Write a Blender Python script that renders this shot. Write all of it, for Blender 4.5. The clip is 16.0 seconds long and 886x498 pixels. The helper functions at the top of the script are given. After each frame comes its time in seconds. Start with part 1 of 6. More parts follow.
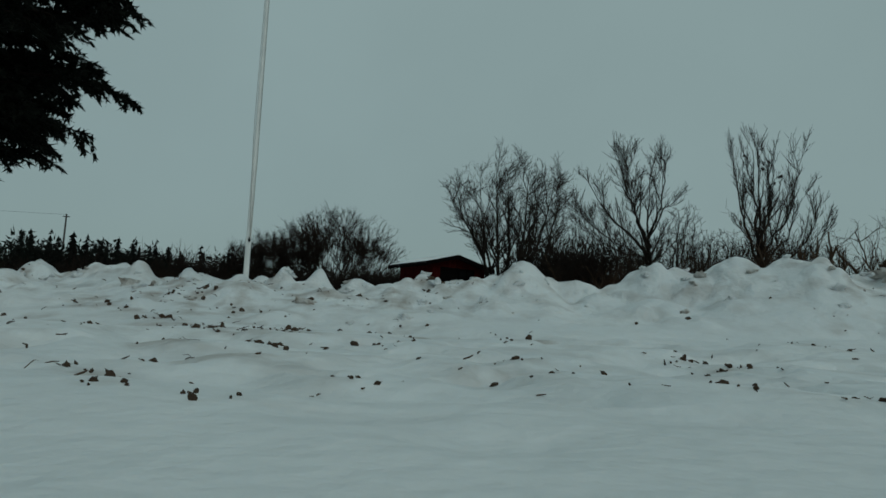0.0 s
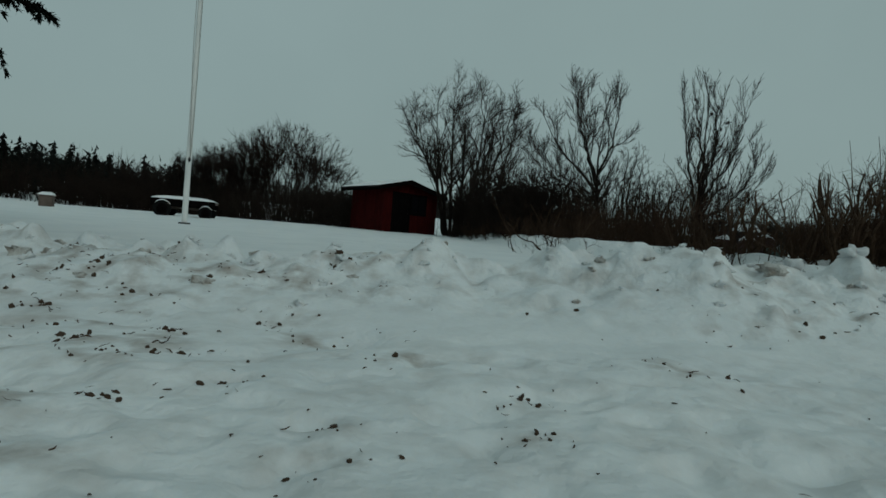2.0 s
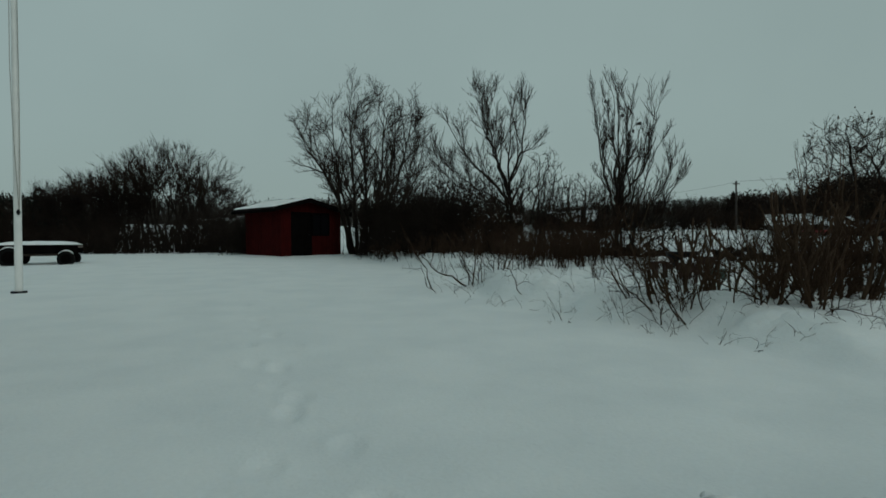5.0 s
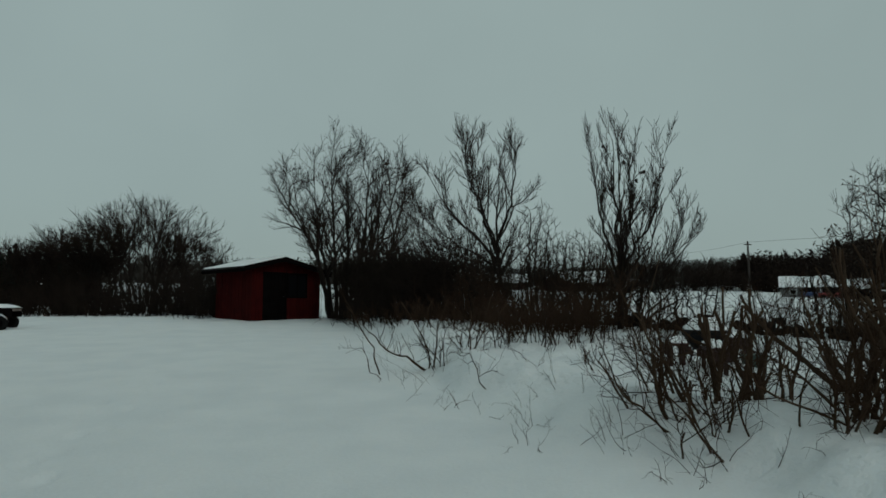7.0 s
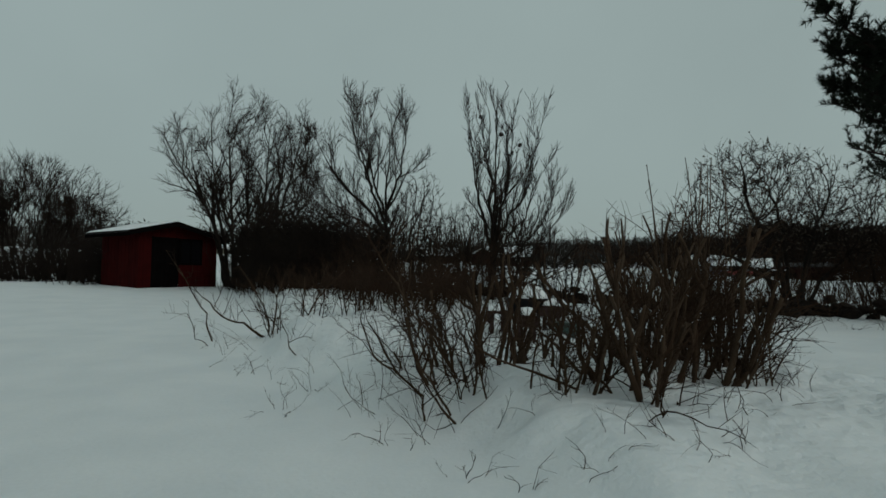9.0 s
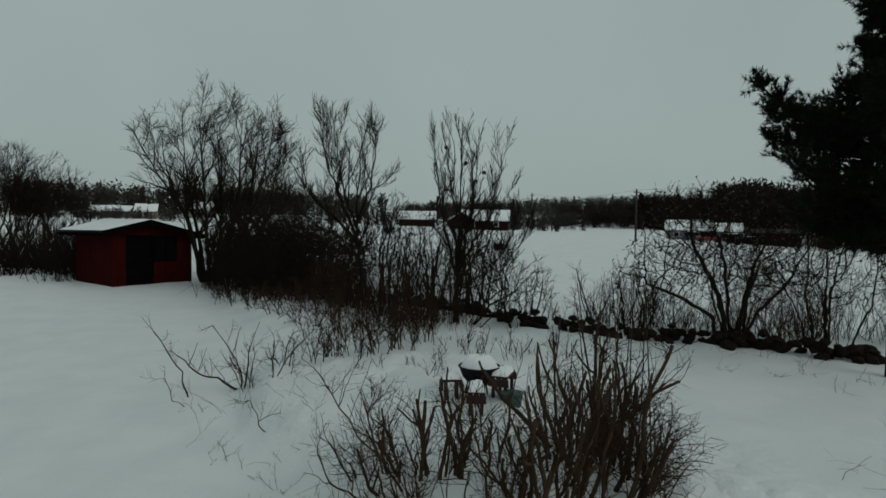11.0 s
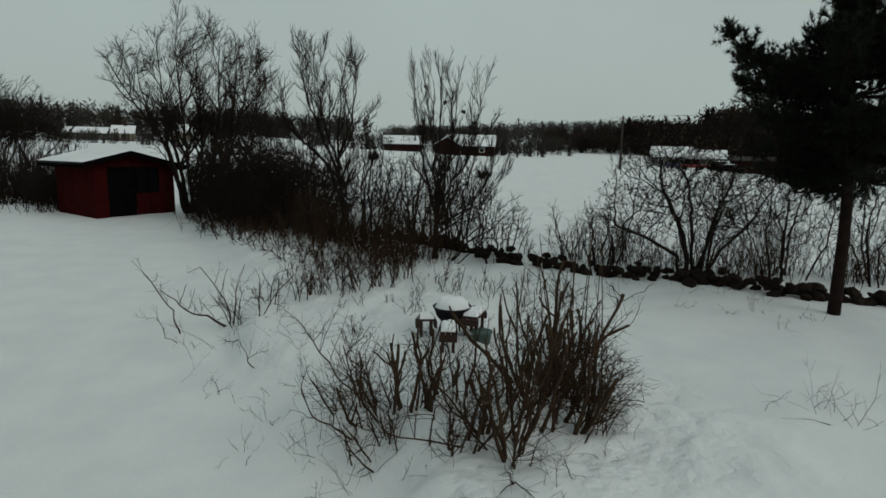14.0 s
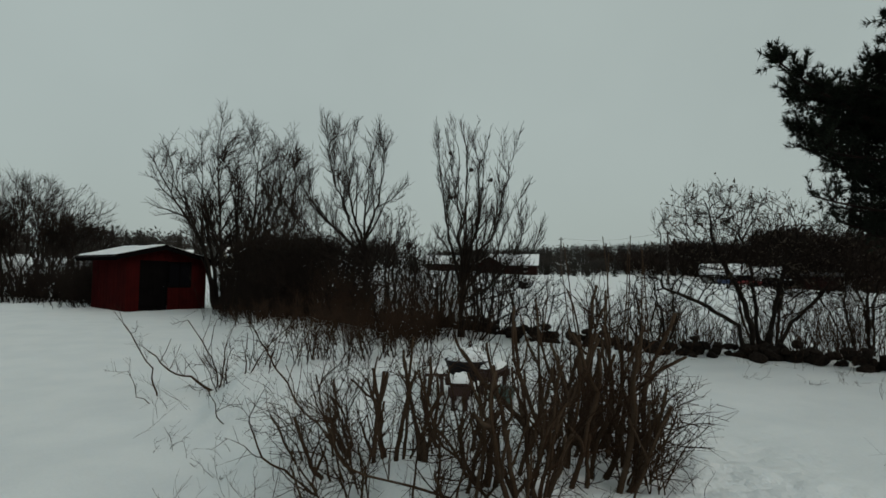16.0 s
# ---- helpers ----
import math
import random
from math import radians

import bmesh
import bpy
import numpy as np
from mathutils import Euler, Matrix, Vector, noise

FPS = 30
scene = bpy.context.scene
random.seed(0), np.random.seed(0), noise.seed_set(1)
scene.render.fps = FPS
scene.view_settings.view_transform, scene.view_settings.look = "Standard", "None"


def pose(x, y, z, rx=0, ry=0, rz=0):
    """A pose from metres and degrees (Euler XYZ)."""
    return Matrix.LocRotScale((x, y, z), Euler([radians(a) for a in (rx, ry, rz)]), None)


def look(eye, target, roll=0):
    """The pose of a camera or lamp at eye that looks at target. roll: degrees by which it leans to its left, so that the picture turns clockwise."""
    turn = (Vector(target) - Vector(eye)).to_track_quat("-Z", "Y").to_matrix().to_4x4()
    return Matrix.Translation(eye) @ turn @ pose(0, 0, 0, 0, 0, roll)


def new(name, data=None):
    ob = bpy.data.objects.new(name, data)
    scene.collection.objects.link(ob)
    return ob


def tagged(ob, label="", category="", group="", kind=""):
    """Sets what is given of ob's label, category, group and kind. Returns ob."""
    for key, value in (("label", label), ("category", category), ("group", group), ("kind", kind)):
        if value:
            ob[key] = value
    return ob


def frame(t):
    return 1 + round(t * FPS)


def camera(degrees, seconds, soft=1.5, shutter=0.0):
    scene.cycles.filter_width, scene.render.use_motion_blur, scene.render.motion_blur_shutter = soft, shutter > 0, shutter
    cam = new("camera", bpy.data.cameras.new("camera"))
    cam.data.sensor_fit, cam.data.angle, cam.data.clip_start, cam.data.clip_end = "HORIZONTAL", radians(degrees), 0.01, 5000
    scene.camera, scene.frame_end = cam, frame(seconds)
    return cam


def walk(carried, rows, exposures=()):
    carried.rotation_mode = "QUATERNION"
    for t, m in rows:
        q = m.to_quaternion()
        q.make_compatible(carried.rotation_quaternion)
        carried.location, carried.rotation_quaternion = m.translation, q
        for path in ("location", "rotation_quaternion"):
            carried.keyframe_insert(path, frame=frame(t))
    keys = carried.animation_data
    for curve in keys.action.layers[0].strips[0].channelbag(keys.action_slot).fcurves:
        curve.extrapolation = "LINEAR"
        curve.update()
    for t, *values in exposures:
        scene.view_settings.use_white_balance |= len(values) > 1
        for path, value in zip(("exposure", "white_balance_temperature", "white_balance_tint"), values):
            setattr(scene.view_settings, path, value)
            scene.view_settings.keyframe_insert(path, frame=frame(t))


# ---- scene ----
cam = camera(75.0, 16.0, soft=1.6)
# seconds, x, y, z, yaw, pitch, roll
ROWS = [
    (0, 0.026, -0.029, -0.010, 1.19, 6.82, -2.18),
    (0.5, 0.021, -0.032, -0.008, 1.76, 6.82, -2.44),
    (1, 0.021, -0.054, 0.000, 0.32, 4.92, -0.06),
    (1.5, 0.076, -0.134, 0.080, 0.07, -0.21, 2.74),
    (2, 0.239, -0.067, 0.271, -3.21, -0.85, -4.55),
    (2.5, 0.370, 0.026, 0.312, -5.55, -0.68, -5.88),
    (3, 0.360, 0.105, 0.231, -11.30, -2.49, -5.37),
    (3.5, 0.262, 0.372, 0.565, -11.24, -3.34, -4.02),
    (4, 0.173, 0.706, 0.779, -12.13, -1.41, 0.57),
    (6.5, 1.237, 3.025, 1.187, -11.94, 0.00, -0.08),
    (7, 1.610, 3.507, 1.169, -11.39, 5.18, 0.17),
    (7.5, 1.985, 3.749, 1.150, -11.68, 5.07, -0.07),
    (8, 2.396, 3.787, 1.197, -13.38, 3.94, -2.57),
    (8.5, 2.650, 3.573, 1.185, -16.73, 3.16, -1.20),
    (9, 2.923, 3.322, 1.095, -17.73, 2.53, -0.83),
    (11.5, 2.999, 2.661, 3.240, -20.57, -2.25, -0.22),
    (12, 2.898, 2.671, 3.718, -21.57, -1.87, 0.67),
    (12.5, 2.830, 2.645, 3.762, -21.98, -1.75, 1.76),
    (13, 2.858, 2.444, 3.640, -21.85, -3.67, -1.07),
    (13.5, 2.900, 2.293, 3.307, -21.44, -7.36, -2.51),
    (14, 2.997, 2.278, 2.954, -21.10, -9.29, -1.10),
    (14.5, 3.205, 2.483, 2.654, -20.49, -6.73, -1.57),
    (15, 3.444, 2.771, 2.341, -19.99, -2.44, -1.46),
    (15.5, 3.641, 3.031, 2.046, -19.22, 0.01, -0.80),
    (16, 3.752, 3.116, 1.774, -16.67, 3.00, -0.85),
]
EXPOSURES = [(0.0, -0.27, 5825, -3.8), (2.5, -0.22, 5940, -3.9), (7.0, -0.05, 6130, 0.5), (9.0, -0.06, 6200, 2.9), (11.5, 0.06, 6330, 4.5), (12.5, 0.22, 6380, 5.1), (15.5, 0.25, 6520, 7.9), (16.0, 0.25, 6520, 8.0)]
walk(cam, [(t, pose(x, y, z, 90 + pitch, roll, yaw)) for t, x, y, z, yaw, pitch, roll in ROWS], EXPOSURES)

# ---- world and light: an even overcast winter sky ----
world = bpy.data.worlds.new("overcast_sky")
scene.world = world
world.use_nodes = True
wn, wl = world.node_tree.nodes, world.node_tree.links
wn.clear()
sky = wn.new("ShaderNodeTexSky")
sky.sky_type = "NISHITA"
sky.sun_disc = False
sky.sun_elevation, sky.sun_rotation = radians(31), radians(145)
sky.air_density, sky.dust_density = 1.0, 6.0
grey = wn.new("ShaderNodeMixRGB")
grey.inputs[0].default_value = 0.93
where = wn.new("ShaderNodeTexCoord")
split = wn.new("ShaderNodeSeparateXYZ")
lift = wn.new("ShaderNodeMapRange")
lift.inputs["From Min"].default_value, lift.inputs["From Max"].default_value = 0.0, 1.0
lift.inputs["To Min"].default_value, lift.inputs["To Max"].default_value = 3.7, 4.1
cloud = wn.new("ShaderNodeTexNoise")
cloud.inputs["Scale"].default_value, cloud.inputs["Detail"].default_value = 2.2, 4
cloudy = wn.new("ShaderNodeMath")
cloudy.operation = "MULTIPLY_ADD"
cloudy.inputs[1].default_value, cloudy.inputs[2].default_value = 0.22, 0.89
times_cloud = wn.new("ShaderNodeMath")
times_cloud.operation = "MULTIPLY"
tone = wn.new("ShaderNodeMixRGB")
tone.blend_type = "MULTIPLY"
tone.inputs[0].default_value = 1.0
tone.inputs[2].default_value = (0.87, 1.0, 0.965, 1)
wl.new(where.outputs["Generated"], split.inputs[0])
wl.new(where.outputs["Generated"], cloud.inputs["Vector"])
wl.new(split.outputs["Z"], lift.inputs["Value"])
wl.new(cloud.outputs["Fac"], cloudy.inputs[0])
wl.new(lift.outputs[0], times_cloud.inputs[0])
wl.new(cloudy.outputs[0], times_cloud.inputs[1])
wl.new(times_cloud.outputs[0], tone.inputs[1])
wl.new(tone.outputs[0], grey.inputs[2])
back = wn.new("ShaderNodeBackground")
back.inputs[1].default_value = 0.1
wout = wn.new("ShaderNodeOutputWorld")
wl.new(sky.outputs[0], grey.inputs[1])
wl.new(grey.outputs[0], back.inputs[0])
wl.new(back.outputs[0], wout.inputs[0])
sun_data = bpy.data.lights.new("sun", "SUN")
sun_data.energy, sun_data.angle, sun_data.color = 0.5, radians(35), (1.0, 0.98, 0.95)
sun = new("sun", sun_data)
sun.matrix_world = look((26, -37, 27), (0, 0, 0))


# ---- materials ----
def mat(name, base, rough=0.8, vary=0.25, scale=6.0, fine=60.0, bump=0.3, second=None, metal=0.0, spec=0.3, random_value=0.0, bump_dist=0.01):
    """A surface with two scales of variation, a bump, and a second tint for wear."""
    m = bpy.data.materials.new(name)
    m.use_nodes = True
    n, l = m.node_tree.nodes, m.node_tree.links
    b = n["Principled BSDF"]
    b.inputs["Roughness"].default_value = rough
    b.inputs["Metallic"].default_value = metal
    b.inputs["Specular IOR Level"].default_value = spec
    tc = n.new("ShaderNodeTexCoord")
    n1, n2 = n.new("ShaderNodeTexNoise"), n.new("ShaderNodeTexNoise")
    n1.inputs["Scale"].default_value, n2.inputs["Scale"].default_value = scale, fine
    n1.inputs["Detail"].default_value, n2.inputs["Detail"].default_value = 4, 3
    l.new(tc.outputs["Object"], n1.inputs["Vector"])
    l.new(tc.outputs["Object"], n2.inputs["Vector"])
    mix = n.new("ShaderNodeMixRGB")
    sec = second or tuple(c * (1 - vary) for c in base)
    mix.inputs[1].default_value, mix.inputs[2].default_value = (*base, 1), (*sec, 1)
    ramp = n.new("ShaderNodeValToRGB")
    ramp.color_ramp.elements[0].position, ramp.color_ramp.elements[1].position = 0.38, 0.66
    l.new(n1.outputs["Fac"], ramp.inputs[0])
    l.new(ramp.outputs[0], mix.inputs[0])
    hsv = n.new("ShaderNodeHueSaturation")
    val = n.new("ShaderNodeMath")
    val.operation = "MULTIPLY_ADD"
    val.inputs[1].default_value, val.inputs[2].default_value = vary * 1.6, 1 - vary * 0.8
    l.new(n2.outputs["Fac"], val.inputs[0])
    last = val.outputs[0]
    if random_value:
        oi = n.new("ShaderNodeObjectInfo")
        rv = n.new("ShaderNodeMath")
        rv.operation = "MULTIPLY_ADD"
        rv.inputs[1].default_value, rv.inputs[2].default_value = random_value, 1 - random_value / 2
        l.new(oi.outputs["Random"], rv.inputs[0])
        mu = n.new("ShaderNodeMath")
        mu.operation = "MULTIPLY"
        l.new(rv.outputs[0], mu.inputs[0])
        l.new(last, mu.inputs[1])
        last = mu.outputs[0]
    l.new(last, hsv.inputs["Value"])
    l.new(mix.outputs[0], hsv.inputs["Color"])
    l.new(hsv.outputs[0], b.inputs["Base Color"])
    if bump:
        bp = n.new("ShaderNodeBump")
        bp.inputs["Strength"].default_value, bp.inputs["Distance"].default_value = bump, bump_dist
        l.new(n2.outputs["Fac"], bp.inputs["Height"])
        l.new(bp.outputs[0], b.inputs["Normal"])
    return m


def snow_material(name, base=(0.69, 0.705, 0.71), stained=False):
    m = mat(name, base, rough=0.75, vary=0.06, scale=1.3, fine=38.0, bump=0.45, second=(base[0] * 0.92, base[1] * 0.93, base[2] * 0.94), spec=0.25, bump_dist=0.012)
    n, l = m.node_tree.nodes, m.node_tree.links
    b = n["Principled BSDF"]
    b.inputs["Subsurface Weight"].default_value = 0.15
    b.inputs["Subsurface Radius"].default_value = (0.02, 0.025, 0.03)
    if stained:
        # crumbled relief where the snow was trodden or thrown up
        crumb, lump, tco = n.new("ShaderNodeAttribute"), n.new("ShaderNodeTexNoise"), n.new("ShaderNodeTexCoord")
        crumb.attribute_name = "crumb"
        lump.inputs["Scale"].default_value, lump.inputs["Detail"].default_value, lump.inputs["Roughness"].default_value = 6.0, 4, 0.5
        by, extra = n.new("ShaderNodeMath"), n.new("ShaderNodeBump")
        by.operation = "MULTIPLY"
        extra.inputs["Strength"].default_value, extra.inputs["Distance"].default_value = 1.0, 0.06
        l.new(tco.outputs["Object"], lump.inputs["Vector"])
        l.new(lump.outputs["Fac"], by.inputs[0])
        l.new(crumb.outputs["Fac"], by.inputs[1])
        l.new(by.outputs[0], extra.inputs["Height"])
        l.new(b.inputs["Normal"].links[0].from_socket, extra.inputs["Normal"])
        l.new(extra.outputs[0], b.inputs["Normal"])
        # brown stains of soil, where the snow was thrown up
        clean = b.inputs["Base Color"].links[0].from_socket
        at_ = n.new("ShaderNodeAttribute")
        at_.attribute_name = "soil"
        spots, tc = n.new("ShaderNodeTexNoise"), n.new("ShaderNodeTexCoord")
        spots.inputs["Scale"].default_value, spots.inputs["Detail"].default_value = 9.0, 6
        ramp = n.new("ShaderNodeValToRGB")
        ramp.color_ramp.elements[0].position, ramp.color_ramp.elements[1].position = 0.44, 0.76
        mul, mix = n.new("ShaderNodeMath"), n.new("ShaderNodeMixRGB")
        mul.operation = "MULTIPLY"
        mix.inputs[2].default_value = (0.23, 0.185, 0.15, 1)
        l.new(tc.outputs["Object"], spots.inputs["Vector"])
        l.new(spots.outputs["Fac"], ramp.inputs[0])
        l.new(ramp.outputs[0], mul.inputs[0])
        l.new(at_.outputs["Fac"], mul.inputs[1])
        l.new(mul.outputs[0], mix.inputs[0])
        l.new(clean, mix.inputs[1])
        l.new(mix.outputs[0], b.inputs["Base Color"])
    return m


SNOW = snow_material("snow")
GROUND_SNOW = snow_material("ground_snow", stained=True)
DIRTY_SNOW = mat("dirty_snow", (0.62, 0.61, 0.59), 0.8, 0.15, 1.3, 9.0, 0.6, second=(0.30, 0.26, 0.22), spec=0.2, bump_dist=0.05)
SNOW_CAP = snow_material("settled_snow", (0.76, 0.77, 0.78))
BARK = mat("bark", (0.010, 0.0075, 0.006), 0.95, 0.35, 5, 50, 0.6, second=(0.018, 0.014, 0.011), spec=0.08)
TWIG = mat("twig_bark", (0.011, 0.0075, 0.0055), 0.9, 0.3, 2, 30, 0, second=(0.018, 0.012, 0.009), spec=0.08)
TWIG_RED = mat("reddish_twig_bark", (0.036, 0.020, 0.012), 0.9, 0.3, 2, 30, 0, second=(0.024, 0.015, 0.010), spec=0.08)
STEM = mat("hedge_stem_bark", (0.040, 0.024, 0.0145), 0.9, 0.35, 4, 60, 0.5, second=(0.062, 0.042, 0.028), spec=0.08)
DENSE_TWIG = mat("dense_twig_bark", (0.017, 0.0115, 0.008), 0.9, 0.3, 1.2, 30, 0, second=(0.010, 0.007, 0.005), spec=0.08)
PINE_BARK = mat("pine_bark", (0.010, 0.0065, 0.0055), 0.9, 0.4, 6, 30, 0.8, second=(0.018, 0.011, 0.009), spec=0.08)
NEEDLE = mat("needles", (0.009, 0.012, 0.008), 0.85, 0.35, 3, 20, 0, second=(0.014, 0.018, 0.011), spec=0.1)
SPRUCE_NEEDLE = mat("spruce_needles", (0.005, 0.007, 0.005), 0.9, 0.35, 3, 20, 0, second=(0.008, 0.010, 0.007), spec=0.1)
DRY_LEAF = mat("dry_leaves", (0.06, 0.045, 0.03), 0.8, 0.3, 4, 20, 0)
# grey twig bark, paled further to put distance haze into the colour
HAZED_WOOD = mat("hazed_wood", (0.030, 0.028, 0.025), 0.9, 0.3, 0.05, 0.6, 0, second=(0.042, 0.036, 0.031), spec=0.05)
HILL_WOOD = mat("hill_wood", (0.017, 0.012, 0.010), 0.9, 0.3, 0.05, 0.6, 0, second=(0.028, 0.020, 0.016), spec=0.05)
FAR_CONIFER = mat("far_conifer", (0.010, 0.012, 0.010), 0.9, 0.35, 0.05, 0.6, 0, spec=0.05)
RED_PAINT = mat("red_paint", (0.037, 0.0042, 0.0038), 0.9, 0.3, 3, 40, 0.4, second=(0.028, 0.0035, 0.0035), spec=0.03, random_value=0.2)
DARK_PAINT = mat("black_paint", (0.005, 0.0042, 0.0042), 0.95, 0.3, 3, 40, 0.3, spec=0.0)
ROOF_FELT = mat("roof_felt", (0.025, 0.022, 0.022), 0.9, 0.3, 3, 60, 0.4)
WHITE_PAINT = mat("white_paint", (0.72, 0.72, 0.70), 0.45, 0.1, 2, 50, 0.15, second=(0.60, 0.61, 0.60))
ROPE = mat("rope", (0.35, 0.34, 0.31), 0.9, 0.2, 20, 200, 0.4)
RUBBER = mat("rubber", (0.008, 0.008, 0.008), 0.95, 0.3, 8, 60, 0.4, spec=0.05)
DARK_METAL = mat("black_enamel", (0.007, 0.007, 0.009), 0.6, 0.2, 6, 60, 0.1, spec=0.15)
STONE = mat("granite", (0.010, 0.0065, 0.0045), 0.9, 0.4, 6, 40, 0.8, second=(0.020, 0.015, 0.012), spec=0.08, random_value=0.6)
SOIL = mat("soil", (0.085, 0.055, 0.036), 0.95, 0.4, 20, 120, 0.6)
GREY_WOOD = mat("weathered_wood", (0.13, 0.10, 0.085), 0.85, 0.35, 4, 60, 0.5, second=(0.08, 0.06, 0.05), random_value=0.3)
BROWN_WOOD = mat("brown_stained_wood", (0.040, 0.020, 0.017), 0.8, 0.35, 4, 60, 0.4, second=(0.028, 0.015, 0.013), random_value=0.3)
GREEN_PAINT = mat("faded_green_paint", (0.05, 0.085, 0.075), 0.6, 0.2, 4, 60, 0.2)
OLD_POLE = mat("tarred_wood", (0.05, 0.042, 0.038), 0.9, 0.3, 2, 30, 0.3, spec=0.1)
FAR_RED = mat("far_red_paint", (0.022, 0.008, 0.0065), 0.9, 0.3, 0.5, 4, 0, spec=0.1)
FAR_YELLOW = mat("far_pale_paint", (0.34, 0.30, 0.22), 0.9, 0.2, 0.5, 4, 0)
FAR_GREY = mat("far_grey_paint", (0.15, 0.15, 0.15), 0.9, 0.2, 0.5, 4, 0)
CAR_RED = mat("red_car_paint", (0.22, 0.02, 0.02), 0.35, 0.1, 1, 10, 0, spec=0.5)
CAR_BLUE = mat("blue_car_paint", (0.02, 0.04, 0.12), 0.35, 0.1, 1, 10, 0, spec=0.5)
GLASS_DARK = mat("dark_glass", (0.004, 0.004, 0.005), 0.4, 0.1, 1, 10, 0, spec=0.02)


# ---- mesh helpers ----
def mesh_object(name, verts, faces, material, parent=None, smooth=False, label=""):
    me = bpy.data.meshes.new(name)
    me.from_pydata(verts, [], faces)
    me.materials.append(material)
    if smooth:
        me.shade_smooth()
    me.update()
    ob = new(name, me)
    if parent:
        ob.parent = parent
    if label:
        tagged(ob, label)
    return ob


def part(name, bm, material, parent, label=""):
    me = bpy.data.meshes.new(name)
    bm.to_mesh(me)
    bm.free()
    me.materials.append(material)
    ob = new(name, me)
    ob.parent = parent
    if label:
        tagged(ob, label)
    return ob


def thing(name, m, label, category, group="", kind=""):
    ob = new(name)
    ob.empty_display_size = 0.2
    ob.matrix_basis = m
    return tagged(ob, label, category, group, kind)


def box(bm, lo, hi, bevel=0.0, m=None):
    r = bmesh.ops.create_cube(bm, size=1.0)
    vs = r["verts"]
    for v in vs:
        v.co = Vector([lo[i] + (v.co[i] + 0.5) * (hi[i] - lo[i]) for i in range(3)])
    if bevel:
        es = list({e for v in vs for e in v.link_edges})
        out = bmesh.ops.bevel(bm, geom=es, offset=bevel, segments=1, affect="EDGES")
        vs = list({v for f in out["faces"] for v in f.verts} | {v for v in vs if v.is_valid})
    if m:
        bmesh.ops.transform(bm, matrix=m, verts=vs)
    return bm


def cyl(bm, p, q, r1, r2=None, seg=12):
    p, q = Vector(p), Vector(q)
    d = q - p
    m = Matrix.Translation((p + q) / 2) @ d.to_track_quat("Z", "Y").to_matrix().to_4x4()
    bmesh.ops.create_cone(bm, cap_ends=True, segments=seg, radius1=r1, radius2=r1 if r2 is None else r2, depth=d.length, matrix=m)
    return bm


CIRCLE = {n: [(math.cos(2 * math.pi * k / n), math.sin(2 * math.pi * k / n)) for k in range(n)] for n in range(3, 13)}


class Tubes:
    """Tapered tubes along bent lines, gathered into one mesh."""

    def __init__(self):
        self.v, self.f = [], []

    def tube(self, pts, radii, sides=3):
        n0, m = len(self.v), len(pts)
        pts = np.asarray(pts, float)
        dx, dy, dz = pts[-1] - pts[0]
        ax, ay, az = dy * 0.55 - dz * 0.77, dz * 0.31 - dx * 0.55, dx * 0.77 - dy * 0.31
        k = 1 / (math.sqrt(ax * ax + ay * ay + az * az) + 1e-12)
        ax, ay, az = ax * k, ay * k, az * k
        k = 1 / (math.sqrt(dx * dx + dy * dy + dz * dz) + 1e-12)
        bx, by, bz = (dy * az - dz * ay) * k, (dz * ax - dx * az) * k, (dx * ay - dy * ax) * k
        for (px, py, pz), r in zip(pts.tolist(), radii):
            for c, s in CIRCLE[sides]:
                c, s = c * r, s * r
                self.v.append((px + c * ax + s * bx, py + c * ay + s * by, pz + c * az + s * bz))
        for i in range(m - 1):
            s = n0 + i * sides
            for k in range(sides):
                k2 = (k + 1) % sides
                self.f.append((s + k, s + k2, s + sides + k2, s + sides + k))

    def blade(self, p, q, w, side):
        n0 = len(self.v)
        p, q, side = np.asarray(p, float), np.asarray(q, float), np.asarray(side, float)
        self.v += [p - side * w * 0.5, p + side * w * 0.5, q]
        self.f.append((n0, n0 + 1, n0 + 2))

    def make(self, name, material, parent=None, smooth=True, label=""):
        return mesh_object(name, self.v, self.f, material, parent, smooth, label)


def unit(v):
    return v / (math.sqrt(v[0] * v[0] + v[1] * v[1] + v[2] * v[2]) + 1e-9)


def bent(rs, p, d, length, segs, wob, up):
    """A wandering line from p along d; up pulls it towards the sky."""
    pts = [p]
    for _ in range(segs):
        d = unit(d + rs.normal(0, wob, 3) + np.array((0, 0, up)))
        p = p + d * length / segs
        pts.append(p)
    return pts, d


